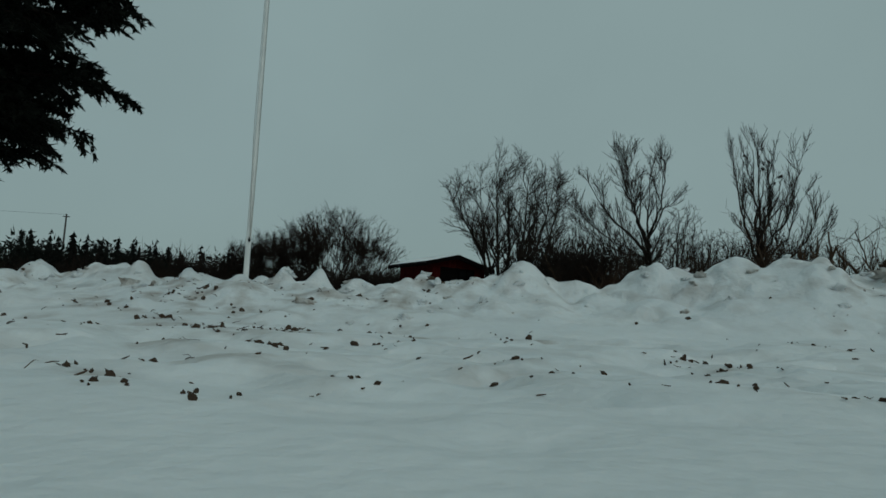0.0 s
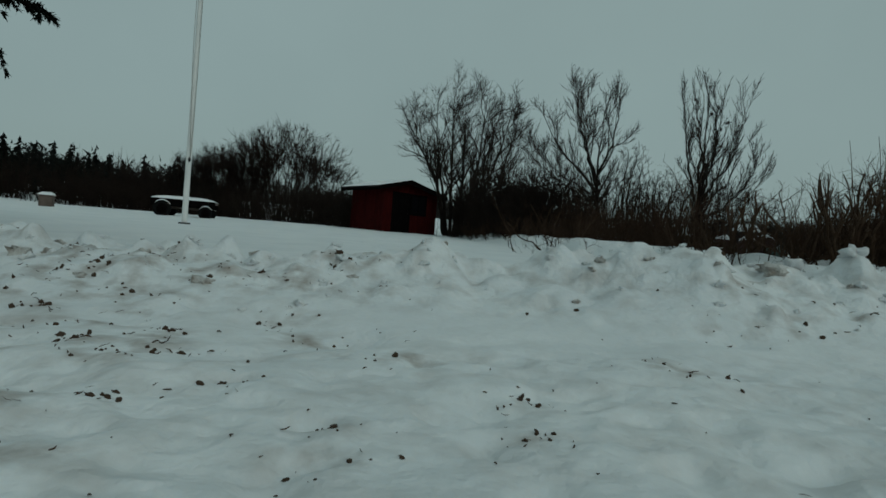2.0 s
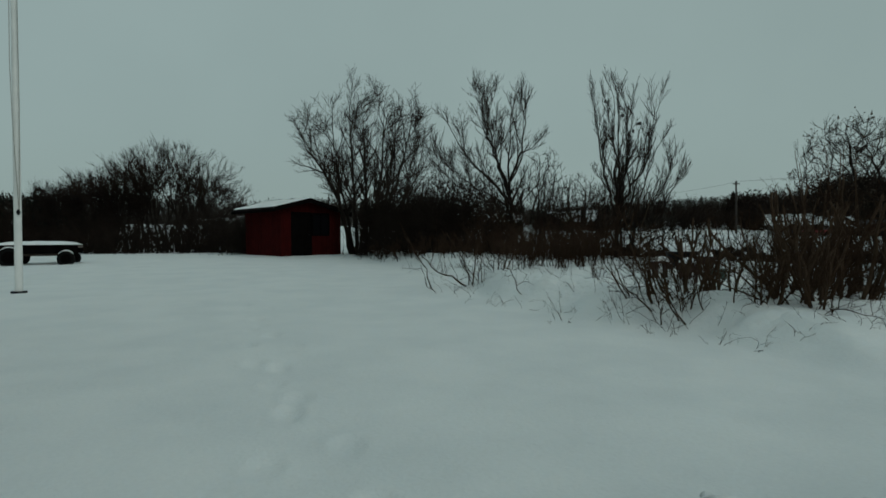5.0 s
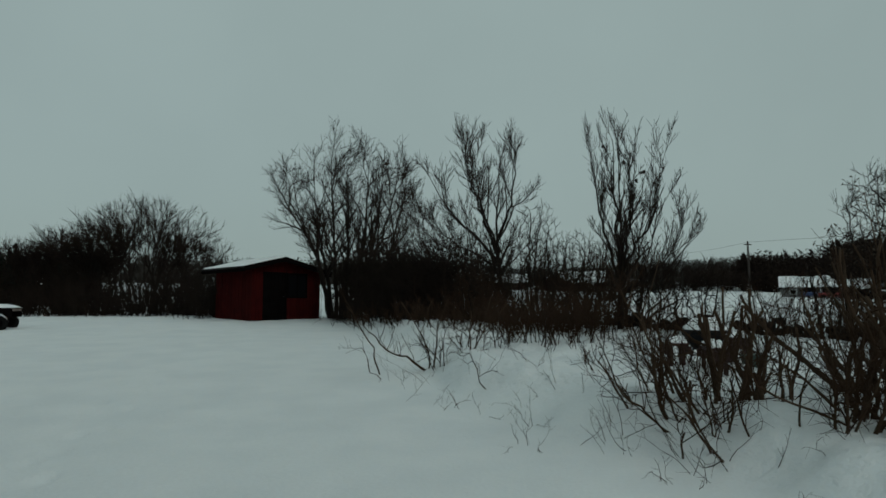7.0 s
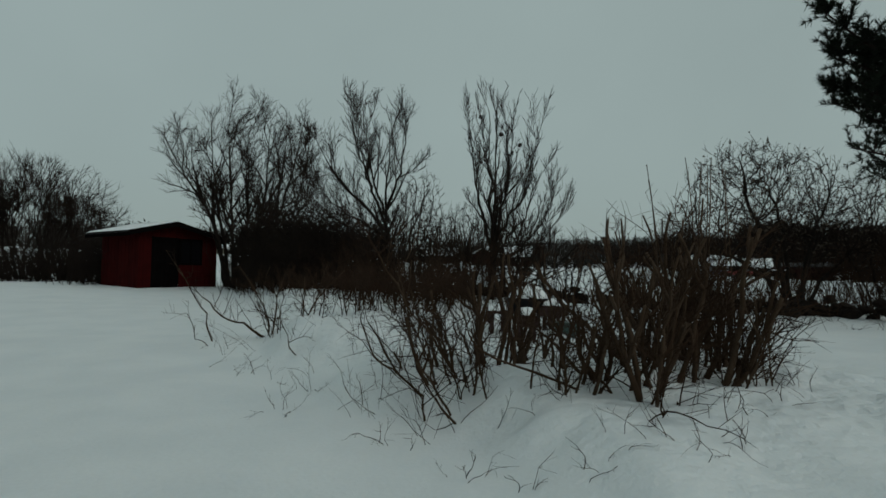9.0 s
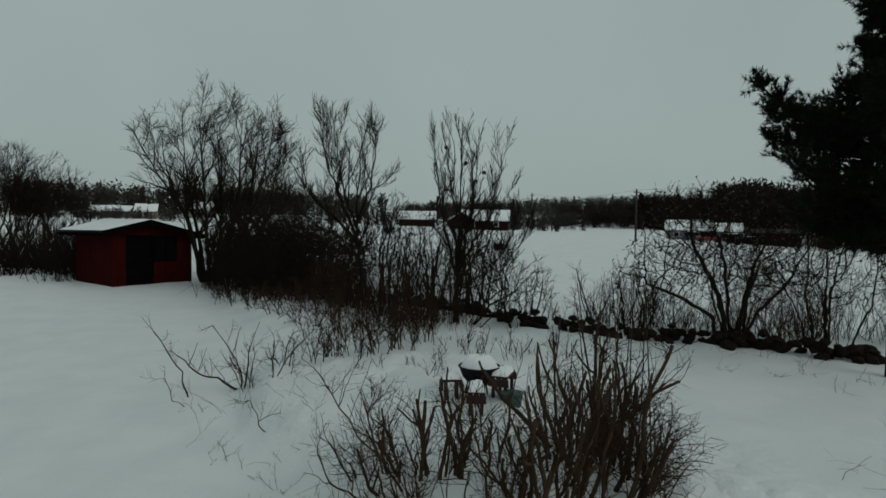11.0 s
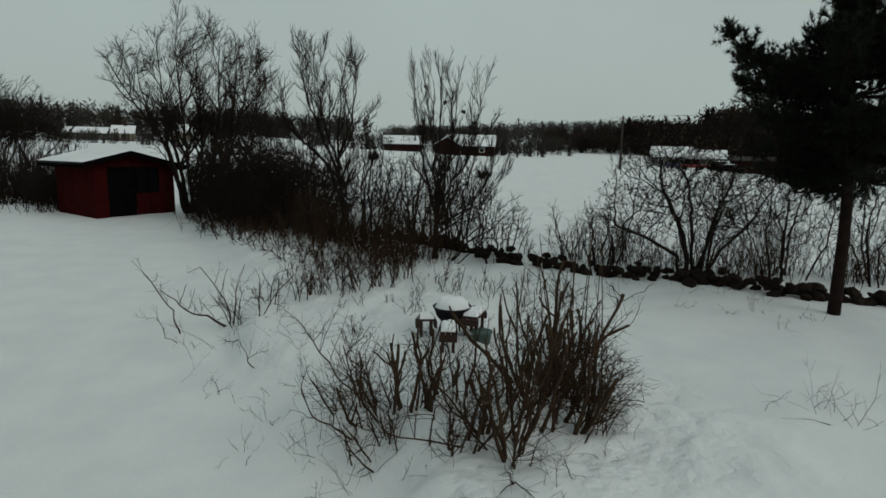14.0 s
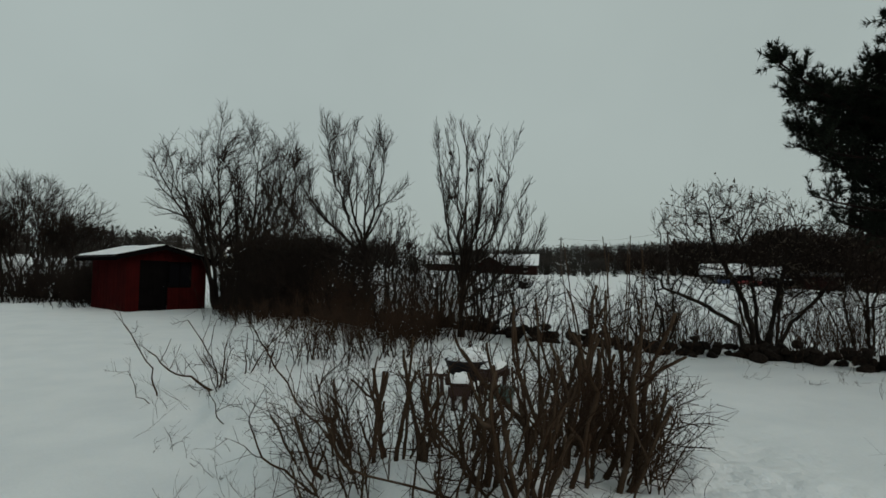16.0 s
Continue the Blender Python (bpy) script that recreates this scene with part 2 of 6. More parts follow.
def branch_out(rs, wood, twigs, p, d, r, length, level, o):
    """One branch and all that grows from it."""
    segs = 1 if level >= max(2, o["levels"]) else (max(2, 6 - level) if level < 3 else 2)
    pts, dd = bent(rs, p, d, length, segs, o["wob"], o["up"])
    tip = r * (0.55 if level == 0 else 0.4)
    rad = [r + (tip - r) * i / segs for i in range(segs + 1)]
    target = wood if r > o["wood_r"] else twigs
    target.tube(pts, rad, 6 if r > 0.03 else (4 if r > 0.012 else 3))
    if level >= o["levels"]:
        return
    n = o["kids"][level]
    n = max(1, int(rs.normal(n, n * 0.15) + 0.5))
    for k in range(n):
        s = o["first"][level] + (1 - o["first"][level]) * (k + rs.uniform(0.1, 0.9)) / n
        i = min(int(s * segs), segs - 1)
        f = s * segs - i
        q = pts[i] * (1 - f) + pts[i + 1] * f
        dd = unit(pts[i + 1] - pts[i])
        a = rs.uniform(0, 2 * math.pi)
        side = unit(np.cross(dd, (math.cos(a), math.sin(a), 0.3)))
        ang = radians(rs.normal(o["angle"][level], 8))
        c = unit(dd * math.cos(ang) + side * math.sin(ang))
        ratio = o["ratio"][level] * rs.uniform(0.65, 1.2) * (1.1 - 0.55 * s)
        rr = max(r * (1 - 0.5 * s) * o["thin"][level], o["min_r"])
        branch_out(rs, wood, twigs, q, c, rr, length * ratio, level + 1, o)


ORDER = dict(wob=0.10, up=0.05, wood_r=0.02, levels=3, kids=(7, 8, 6), first=(0.25, 0.15, 0.1), angle=(38, 40, 42), ratio=(0.75, 0.55, 0.5), thin=(0.55, 0.5, 0.55), min_r=0.004)


def bare_tree(name, place, stems, label, seed, category="tree", twig=None, order=None, group=""):
    """A leafless tree or shrub. stems: rows of lean to x, lean to y, length, radius, height at which it leaves the ground or trunk."""
    rs = np.random.RandomState(seed)
    o = dict(ORDER, **(order or {}))
    t = thing(name, Matrix.Translation(place), label, category, group)
    wood, twigs = Tubes(), Tubes()
    for lx, ly, length, r, z0, *base in stems:
        p = np.array((lx * z0 * 0.3, ly * z0 * 0.3, z0 - 0.06 if z0 == 0 else z0))
        if base:
            p = np.array((base[0], base[1], height(place[0] + base[0], place[1] + base[1]) - place[2] - 0.05))
        branch_out(rs, wood, twigs, p, unit(np.array((lx, ly, 1.0))), r, length, 0, o)
    if wood.v:
        wood.make("trunk", BARK, t)
    twigs.make("crown", twig or TWIG, t, False)
    return t


def fill(rs, blobs, n):
    """n points spread through a set of ellipsoids: rows of centre and half sizes."""
    vol = np.array([b[3] * b[4] * b[5] for b in blobs])
    out = []
    for k in rs.choice(len(blobs), n, p=vol / vol.sum()):
        b = np.array(blobs[k], float)
        q = unit(rs.normal(0, 1, 3)) * rs.uniform(0, 1) ** 0.36
        out.append(b[:3] + np.sign(q) * np.abs(q) ** 0.85 * b[3:6])
    return np.array(out)


def grow(rs, pts, nodes, parents, stride, reach, kill, up, wob):
    """Limbs that grow step by step towards the free places of the crown."""
    nodes, parents = [np.array(p, float) for p in nodes], list(parents)
    best, who = np.full(len(pts), 1e9), np.zeros(len(pts), int)
    alive, done = np.ones(len(pts), bool), 0
    for _ in range(120):
        for i in range(done, len(nodes)):
            d = ((pts - nodes[i]) ** 2).sum(1)
            m = d < best
            best[m], who[m] = d[m], i
        done = len(nodes)
        alive &= best > kill * kill
        use = np.nonzero(alive & (best < reach * reach))[0]
        if not len(use):
            break
        way = np.zeros((done, 3))
        v = pts[use] - np.array(nodes)[who[use]]
        v /= np.linalg.norm(v, axis=1)[:, None] + 1e-9
        np.add.at(way, who[use], v)
        for i in np.unique(who[use]):
            d = unit(unit(way[i]) + rs.normal(0, wob, 3) + np.array((0, 0, up)))
            nodes.append(nodes[i] + d * stride)
            parents.append(i)
    return np.array(nodes), parents


def crown_tree(name, place, stems, blobs, n, label, seed, base_r, tip=0.006, stride=0.16, reach=1.5, kill=0.26, up=0.08, wob=0.16, shoots=3, shoot=0.3, shoot_up=0.5, category="tree", group="", twig=None, wood_r=0.03, leaves=0):
    """A leafless tree or shrub with forked limbs that fill the given crown."""
    rs = np.random.RandomState(seed)
    t = thing(name, Matrix.Translation(place), label, category, group)
    nodes, parents = [], []
    for line in stems:
        a = np.array(line[0], float)
        a[2] = height(place[0] + a[0], place[1] + a[1]) - place[2] - 0.06
        nodes.append(a)
        parents.append(-1)
        for b in line[1:]:
            b = np.array(b, float)
            k = max(1, int(np.linalg.norm(b - a) / stride))
            for i in range(1, k + 1):
                nodes.append(a + (b - a) * i / k + rs.normal(0, stride * 0.09, 3))
                parents.append(len(nodes) - 2)
            a = b
    xyz, parents = grow(rs, fill(rs, blobs, n), nodes, parents, stride, reach, kill, up, wob)
    m = len(xyz)
    kids = [[] for _ in range(m)]
    load = np.ones(m)
    for i in range(m - 1, -1, -1):
        if parents[i] >= 0:
            kids[parents[i]].append(i)
    order, stack = [], [i for i in range(m) if parents[i] < 0]
    while stack:
        i = stack.pop()
        order.append(i)
        stack += kids[i]
    for i in reversed(order):
        if kids[i]:
            load[i] = sum(load[k] for k in kids[i])
    most = max(load[i] for i in range(m) if parents[i] < 0)
    e = math.log(most + 1) / math.log(base_r / tip)
    rad = tip * load ** (1 / e)
    wood, twigs = Tubes(), Tubes()
    starts = [(-1, i) for i in range(m) if parents[i] < 0]
    while starts:
        p, i = starts.pop()
        chain = [p] if p >= 0 else []
        while True:
            chain.append(i)
            if not kids[i]:
                break
            ks = sorted(kids[i], key=lambda k: -load[k])
            starts += [(i, k) for k in ks[1:]]
            i = ks[0]
        first = 1 if p >= 0 else 0
        rr = [rad[chain[first]] if k < first else rad[c] for k, c in enumerate(chain)]
        big = rr[0] > wood_r
        (wood if big else twigs).tube(xyz[chain], rr, 7 if rr[0] > 0.05 else (5 if rr[0] > 0.02 else 3))
    leaf = Tubes()
    for i in range(m):
        if load[i] <= 2 and parents[i] >= 0:
            d0 = unit(xyz[i] - xyz[parents[i]])
            for _ in range(shoots if not kids[i] else rs.randint(0, 2)):
                d = unit(d0 * 0.8 + rs.normal(0, 0.42, 3) + np.array((0, 0, shoot_up)))
                ln = shoot * rs.uniform(0.5, 1.3)
                mid = xyz[i] + d * ln * 0.5
                end = mid + unit(d + rs.normal(0, 0.2, 3) + np.array((0, 0, 0.1))) * ln * 0.5
                twigs.tube([xyz[i], mid, end], [tip * 0.85, tip * 0.65, tip * 0.3], 3)
                if rs.uniform() < 0.5:
                    twigs.tube([mid, mid + unit(d + rs.normal(0, 0.5, 3)) * ln * 0.4], [tip * 0.6, tip * 0.3], 3)
                if leaves and rs.uniform() < leaves:
                    leaf.blade(end, end + rs.normal(0, 0.035, 3), 0.045, unit(rs.normal(0, 1, 3)))
    if wood.v:
        wood.make("trunk", BARK, t)
    twigs.make("crown", twig or TWIG, t, False)
    if leaf.v:
        leaf.make("dry_leaves", DRY_LEAF, t, False, "a few withered brown leaves")
    return t


def fork(rs, wood, twigs, p, d, r, length, level, o):
    """A limb that divides again and again, with fine twigs along its outer parts."""
    segs = 4 if level > 2 else 3
    pts, dd = bent(rs, p, d, length, segs, o["wob"], o["up"])
    r2 = max(r * 0.78, o["tip"])
    (wood if r > 0.03 else twigs).tube(pts, [r + (r2 - r) * i / segs for i in range(segs + 1)], 7 if r > 0.04 else (5 if r > 0.015 else 3))
    if level <= o["twig_from"]:
        for _ in range(o["twigs"]):
            i = rs.randint(0, segs)
            q = pts[i] + (pts[i + 1] - pts[i]) * rs.uniform()
            td = unit(dd * 0.7 + rs.normal(0, 0.55, 3) + np.array((0, 0, o["twig_up"])))
            ln = o["twig"] * rs.uniform(0.4, 1.3)
            tp, _ = bent(rs, q, td, ln, 2, 0.18, o["up"] * 1.5)
            twigs.tube(tp, [o["tip"], o["tip"] * 0.75, o["tip"] * 0.35], 3)
            twigs.tube([tp[1], tp[1] + unit(td + rs.normal(0, 0.5, 3)) * ln * 0.4], [o["tip"] * 0.7, o["tip"] * 0.3], 3)
    elif o["side"]:
        for _ in range(o["side"]):
            i = rs.randint(1, segs)
            q = pts[i] + (pts[i + 1] - pts[i]) * rs.uniform()
            fork(rs, wood, twigs, q, unit(dd + rs.normal(0, 0.42, 3) + np.array((0, 0, 0.1))), max(r * 0.45, o["tip"]), length * rs.uniform(0.55, 0.85), max(0, level - 2), o)
    if level == 0:
        for _ in range(3):
            td = unit(dd + rs.normal(0, 0.3, 3))
            twigs.tube([pts[-1], pts[-1] + td * o["twig"] * rs.uniform(0.6, 1.3)], [o["tip"], o["tip"] * 0.3], 3)
        return
    n = 3 if rs.uniform() < o["three"] else 2
    a0 = rs.uniform(0, 2 * math.pi)
    for k in range(n):
        a = a0 + 2 * math.pi * k / n + rs.normal(0, 0.3)
        u = unit(np.cross(dd, (0.31, 0.77, 0.12)))
        w = np.cross(dd, u)
        ang = radians(max(6, rs.normal(o["ang"] * (0.7 if k == 0 else 1.15), 6)))
        c = unit(dd * math.cos(ang) + (u * math.cos(a) + w * math.sin(a)) * math.sin(ang))
        fork(rs, wood, twigs, pts[-1], c, max(r2 * (0.86 if k == 0 else rs.uniform(0.55, 0.8)), o["tip"]), length * o["ratio"] * rs.uniform(0.75, 1.18), level - 1, o)


FORKS = dict(wob=0.12, up=0.05, tip=0.006, twigs=4, twig=0.4, twig_from=3, twig_up=0.3, three=0.3, ang=24, ratio=0.8, side=0)


def forked_tree(place, stems, label, seed, group="", **more):
    """A leafless tree. stems: rows of start, direction, radius, first length and number of forkings."""
    rs = np.random.RandomState(seed)
    o = dict(FORKS, **more)
    t = thing("bare_tree", Matrix.Translation(place), label, "tree", group)
    wood, twigs = Tubes(), Tubes()
    for start, d, r, ln, levels in stems:
        fork(rs, wood, twigs, np.array(start, float), unit(np.array(d, float)), r, ln, levels, o)
    for foot, head, r in more.get("trunk", ()):
        pts = [np.array(foot) * (1 - f) + np.array(head) * f + rs.normal(0, 0.012, 3) for f in np.linspace(0, 1, 7)]
        wood.tube(pts, [r * (1.25 - 0.35 * min(1, f * 3)) for f in np.linspace(0, 1, 7)], 9)
    wood.make("trunk", BARK, t)
    twigs.make("crown", TWIG, t, False)
    return t


def shoots_along(rs, tubes, pts, r, level, o):
    """Side branches that leave a limb at a sharp angle and bend upwards, down to the finest twigs."""
    wood, twigs = tubes
    m = len(pts) - 1
    whole = sum(float(np.linalg.norm(pts[i + 1] - pts[i])) for i in range(m))
    n = max(1, int(rs.normal(o["kids"][level], o["kids"][level] * 0.15) * (1 if level else whole / o["span"]) + 0.5))
    for k in range(n):
        s = o["first"][level] + (1 - o["first"][level]) * (k + rs.uniform(0.05, 0.95)) / n
        i = min(int(s * m), m - 1)
        f = s * m - i
        q = pts[i] * (1 - f) + pts[i + 1] * f
        along = unit(pts[i + 1] - pts[i])
        a = rs.uniform(0, 2 * math.pi)
        side = np.array((math.cos(a), math.sin(a), 0.0))
        side = unit(side - along * float(side @ along))
        ang = radians(max(8, rs.normal(o["angle"][level], 9)))
        d = unit(along * math.cos(ang) + side * math.sin(ang) + np.array((0, 0, o["lift"])))
        ln = o["len"][level] * rs.uniform(0.55, 1.2) * (1.25 - 0.65 * s if level == 0 else 1.1 - 0.4 * s)
        segs = (6, 4, 3, 2)[level]
        bp, _ = bent(rs, q, d, ln, segs, o["wob"], o["up"])
        r0 = max(r * (1 - 0.75 * s) * o["thin"][level], o["tip"])
        r1 = max(r0 * 0.4, o["tip"] * 0.55)
        (wood if r0 > 0.03 else twigs).tube(bp, [r0 + (r1 - r0) * j / segs for j in range(segs + 1)], 6 if r0 > 0.03 else (5 if r0 > 0.015 else 3))
        if level + 1 < len(o["kids"]):
            shoots_along(rs, tubes, bp, r0, level + 1, o)


LIMB_ORDER = dict(kids=(12, 6, 4), first=(0.25, 0.2, 0.15), angle=(36, 34, 34), len=(1.7, 0.75, 0.36), thin=(0.55, 0.6, 0.6), lift=0.15, wob=0.11, up=0.06, tip=0.0065, span=6.0, size=(1, 1, 1))


def limbed_tree(place, limbs, label, seed, group="", name="bare_tree", category="tree", bark=None, **more):
    """A leafless tree with given main limbs. limbs: rows of radius at the foot and bends of the limb."""
    rs = np.random.RandomState(seed)
    o = dict(LIMB_ORDER, **more)
    t = thing(name, Matrix.Translation(place), label, category, group)
    wood, twigs = Tubes(), Tubes()
    for r, *bends in limbs:
        b = [np.array(q, float) * o["size"] for q in bends]
        if b[0][2] <= 0.001:
            b[0][2] = height(place[0] + b[0][0], place[1] + b[0][1]) - place[2] - 0.08
        ends = [b[0] * 2 - b[1]] + b + [b[-1] * 2 - b[-2]]
        pts = []
        for i in range(1, len(ends) - 2):
            p0, p1, p2, p3 = ends[i - 1:i + 3]
            for f in np.linspace(0, 1, 5)[:-1]:
                c = 0.5 * (2 * p1 + (p2 - p0) * f + (2 * p0 - 5 * p1 + 4 * p2 - p3) * f * f + (3 * p1 - p0 - 3 * p2 + p3) * f ** 3)
                pts.append(c + rs.normal(0, 0.012 + 0.014 * min(1, len(pts)), 3))
        pts.append(b[-1])
        m = len(pts) - 1
        wood.tube(pts, [r * (1.12 if j == 0 else 1) + (o["tip"] * 1.2 - r) * (j / m) ** 0.85 for j in range(m + 1)], 8 if r > 0.05 else 6)
        shoots_along(rs, (wood, twigs), pts, r, 0, o)
    wood.make("trunk", bark or BARK, t)
    twigs.make("crown", TWIG, t, False)
    return t


def many_stems(rs, n, spread_x, spread_y, low, out):
    """Starts of a shrub: short stems that rise apart from the ground."""
    rows = []
    for _ in range(n):
        a, q = rs.uniform(0, 2 * math.pi), rs.uniform(0, 1) ** 0.5
        x, y = math.cos(a) * q * spread_x, math.sin(a) * q * spread_y
        rows.append([(x, y, 0), (x * (1 + out * 0.5), y * (1 + out * 0.5), low * 0.5), (x * (1 + out), y * (1 + out), low * rs.uniform(0.8, 1.2))])
    return rows


# ---- the lie of the land ----
def lattice(n, seed):
    return np.random.RandomState(seed).uniform(-1, 1, (n, n))


LATTICE = [lattice(256, 50 + i) for i in range(6)]


def wave(x, y, size, k):
    """Smooth random relief between -1 and 1 with features of about the given size."""
    u, v = np.asarray(x, float) / size + 37.3 * k, np.asarray(y, float) / size + 11.7 * k
    i, j = np.floor(u).astype(int), np.floor(v).astype(int)
    fu, fv = u - i, v - j
    fu, fv = fu * fu * (3 - 2 * fu), fv * fv * (3 - 2 * fv)
    g = LATTICE[k % 6]
    a, b = g[i % 256, j % 256], g[(i + 1) % 256, j % 256]
    c, d = g[i % 256, (j + 1) % 256], g[(i + 1) % 256, (j + 1) % 256]
    return (a * (1 - fu) + b * fu) * (1 - fv) + (c * (1 - fu) + d * fu) * fv


def step(a, b, x):
    s = np.clip((x - a) / (b - a), 0, 1)
    return s * s * (3 - 2 * s)


BANK_Y = 2.85
LUMPS = []
lump_rs = np.random.RandomState(4)
for _ in range(620):
    lx = lump_rs.uniform(-4.5, 4.2)
    ly = lump_rs.normal(BANK_Y - 0.12, 0.27) - 0.02 * lx * lx
    LUMPS.append((lx, ly, lump_rs.uniform(0.025, 0.09), lump_rs.uniform(0.006, 0.034)))

# chunkier lumps along the crest
for _ in range(46):
    lx = lump_rs.uniform(-3.6, 2.6)
    LUMPS.append((lx, BANK_Y + 0.08 * math.sin(lx * 1.7 + 0.4) - 0.02 * lx * lx + lump_rs.normal(-0.06, 0.07), lump_rs.uniform(0.045, 0.11), lump_rs.uniform(0.02, 0.055)))


HOLLOWS = [(-0.04, 0.40, 0.045, 0.016), (0.05, 0.33, 0.04, 0.014), (0.24, 0.46, 0.05, 0.014), (-0.25, 0.62, 0.10, 0.02), (0.42, 0.8, 0.12, 0.02)]
for _ in range(85):
    HOLLOWS.append((lump_rs.uniform(-2.4, 2.6), lump_rs.uniform(0.5, 2.1), lump_rs.uniform(0.04, 0.13), lump_rs.uniform(0.012, 0.036)))


for _ in range(70):
    HOLLOWS.append((lump_rs.uniform(-0.5, 1.6), lump_rs.uniform(0.55, 1.35), lump_rs.uniform(0.018, 0.034), lump_rs.uniform(0.014, 0.028)))


def bank_line(x):
    return BANK_Y + 0.08 * np.sin(x * 1.7 + 0.4) - 0.02 * x * x


def hedge_edge(y):
    return 2.5 + (27 - y) * 0.09 - 0.8 * np.exp(-(((y - 10.3) / 2.3) ** 2))


def trampled(x, y):
    return step(0.12, 1.0, y) * (1 - step(1.5, 2.1, y)) * (1 - step(1.6, 2.8, np.abs(x - 0.4)))


def relief(x, y):
    """Height of the snow at x, y."""
    x, y = np.asarray(x, float), np.asarray(y, float)
    d = np.hypot(x, y)
    near = -0.085 + 0.021 * np.clip(y, 0, 30)
    far = 0.4 + 0.033 * y - 0.02 * x
    far = far - 1.7 * step(80, 165, y) * step(12, -22, x)
    far = np.where(y < 0, -0.085, far)
    hill = (x * 0.478 + y * 0.878) - 199
    far = far + 8.0 * step(0, 60, hill) * step(60, 190, x)
    k = step(34, 70, d)
    z = near * (1 - k) + far * k
    # the raised strip under the hedge and along the stone wall
    edge = hedge_edge(y)
    rim = x - edge + 0.35 * wave(x, y, 1.3, 4)
    onto = step(4.6, 7.6, y + 0.12 * x) * (1 - step(60, 90, d))
    z = z + 0.30 * step(-0.3, 0.6, rim) * onto
    z = z + onto * step(-0.5, 0.3, rim) * (1 - step(26, 34, d)) * (1 - 0.85 * step(6.5, 9.0, x) * (1 - step(9.5, 12, y))) * (0.06 * wave(x, y, 0.55, 0) + 0.055 * np.clip(wave(x, y, 0.28, 3), -0.3, 1) + 0.045 * step(14, 11, y) * np.exp(-((rim - 0.5) / 0.35) ** 2) * (1 + 0.7 * wave(x, y, 0.6, 1)))
    # the snow bank thrown up in front of the start
    b = y - bank_line(x)
    crest = np.where(b < 0, np.exp(-((np.abs(b) / 0.56) ** 2.4)), np.exp(-((b / 0.45) ** 2)))
    side = 1 - step(4.5, 7.5, np.abs(x))
    gap = 1 - 0.34 * np.exp(-(((x - 0.62) / 0.16) ** 2))
    z = z + (0.125 + 0.05 * np.exp(-(((x - 0.1) / 0.3) ** 2)) + 0.06 * step(-0.1, 0.5, x) + 0.10 * step(0.8, 1.5, x)) * crest * side * gap * (1 + 0.10 * wave(x, y, 0.9, 1) + 0.16 * wave(x, y, 0.3, 2))
    rough = (np.where(b < 0, np.exp(-((b / 0.55) ** 2)), np.exp(-((b / 0.5) ** 2))) + 0.2 * np.exp(-(((y - 0.75) / 0.35) ** 2)) * step(0.3, 0.7, y)) * side
    z = z + rough * (0.026 * wave(x, y, 0.26, 3) + 0.022 * wave(x, y, 0.11, 4) + 0.011 * wave(x, y, 0.05, 0))
    near_by = np.nonzero((np.abs(x) < 5) & (y > 0.1) & (y < 5))[0]
    if len(near_by):
        nx, ny, nz = x[near_by], y[near_by], np.zeros(len(near_by))
        for lx, ly, r, h in LUMPS:
            hit = np.nonzero((np.abs(nx - lx) < 2 * r) & (np.abs(ny - ly) < 2 * r))[0]
            if len(hit):
                q = ((nx[hit] - lx) ** 2 + (ny[hit] - ly) ** 2) / (r * r)
                nz[hit] += h * np.exp(-(q ** 1.6))
        for hx, hy, hr, hd in HOLLOWS:
            nz -= 0.6 * hd * np.exp(-((((nx - hx) / (hr * 1.6)) ** 2 + ((ny - hy) / hr) ** 2) ** 1.5))
        z[near_by] += nz
    tr = trampled(x, y)
    z = z - tr * (0.026 * np.clip(wave(x, y, 0.17, 5) + 0.5 * wave(x, y, 0.09, 2) - 0.1, 0, 1) + 0.010 * np.clip(wave(x, y, 0.07, 3) - 0.1, 0, 1) - 0.008 * wave(x, y, 0.3, 1))
    # a trail of footprints that leads to the shed, and hollows before the bank
    near_by = np.nonzero((np.abs(x) < 2) & (y > 3) & (y < 27))[0]
    for k in range(58 if len(near_by) else 0):
        fy = 3.4 + 0.38 * k + 0.10 * math.sin(k * 3.7)
        fx = float(np.interp(fy, (3.4, 6.1, 7.7, 9.4, 12.5, 18, 21.4, 25.5), (0.5, 0.05, -0.2, -0.42, -0.6, -0.3, 0.0, 0.2))) + (0.11 if k % 2 else -0.11) + 0.09 * math.sin(k * 2.3) + 0.05 * math.sin(k * 5.1)
        hit = (np.abs(x[near_by] - fx) < 0.3) & (np.abs(y[near_by] - fy) < 0.45)
        q = ((x[near_by][hit] - fx) / 0.08) ** 2 + ((y[near_by][hit] - fy) / 0.13) ** 2
        z[near_by[hit]] += -(0.022 + 0.010 * math.sin(k * 1.9)) * np.exp(-(q ** 1.5)) + 0.006 * np.exp(-((q - 2.0) ** 2))
    # soft drifts
    z = z + 0.014 * wave(x, y, 0.7, 5) * step(0.5, 2, d) + 0.006 * wave(x, y, 0.25, 1) * step(0.15, 0.6, d) + 0.03 * wave(x, y, 4.0, 2) * step(3, 8, d)
    return z


def height(x, y):
    return float(relief(np.array([x]), np.array([y]))[0])


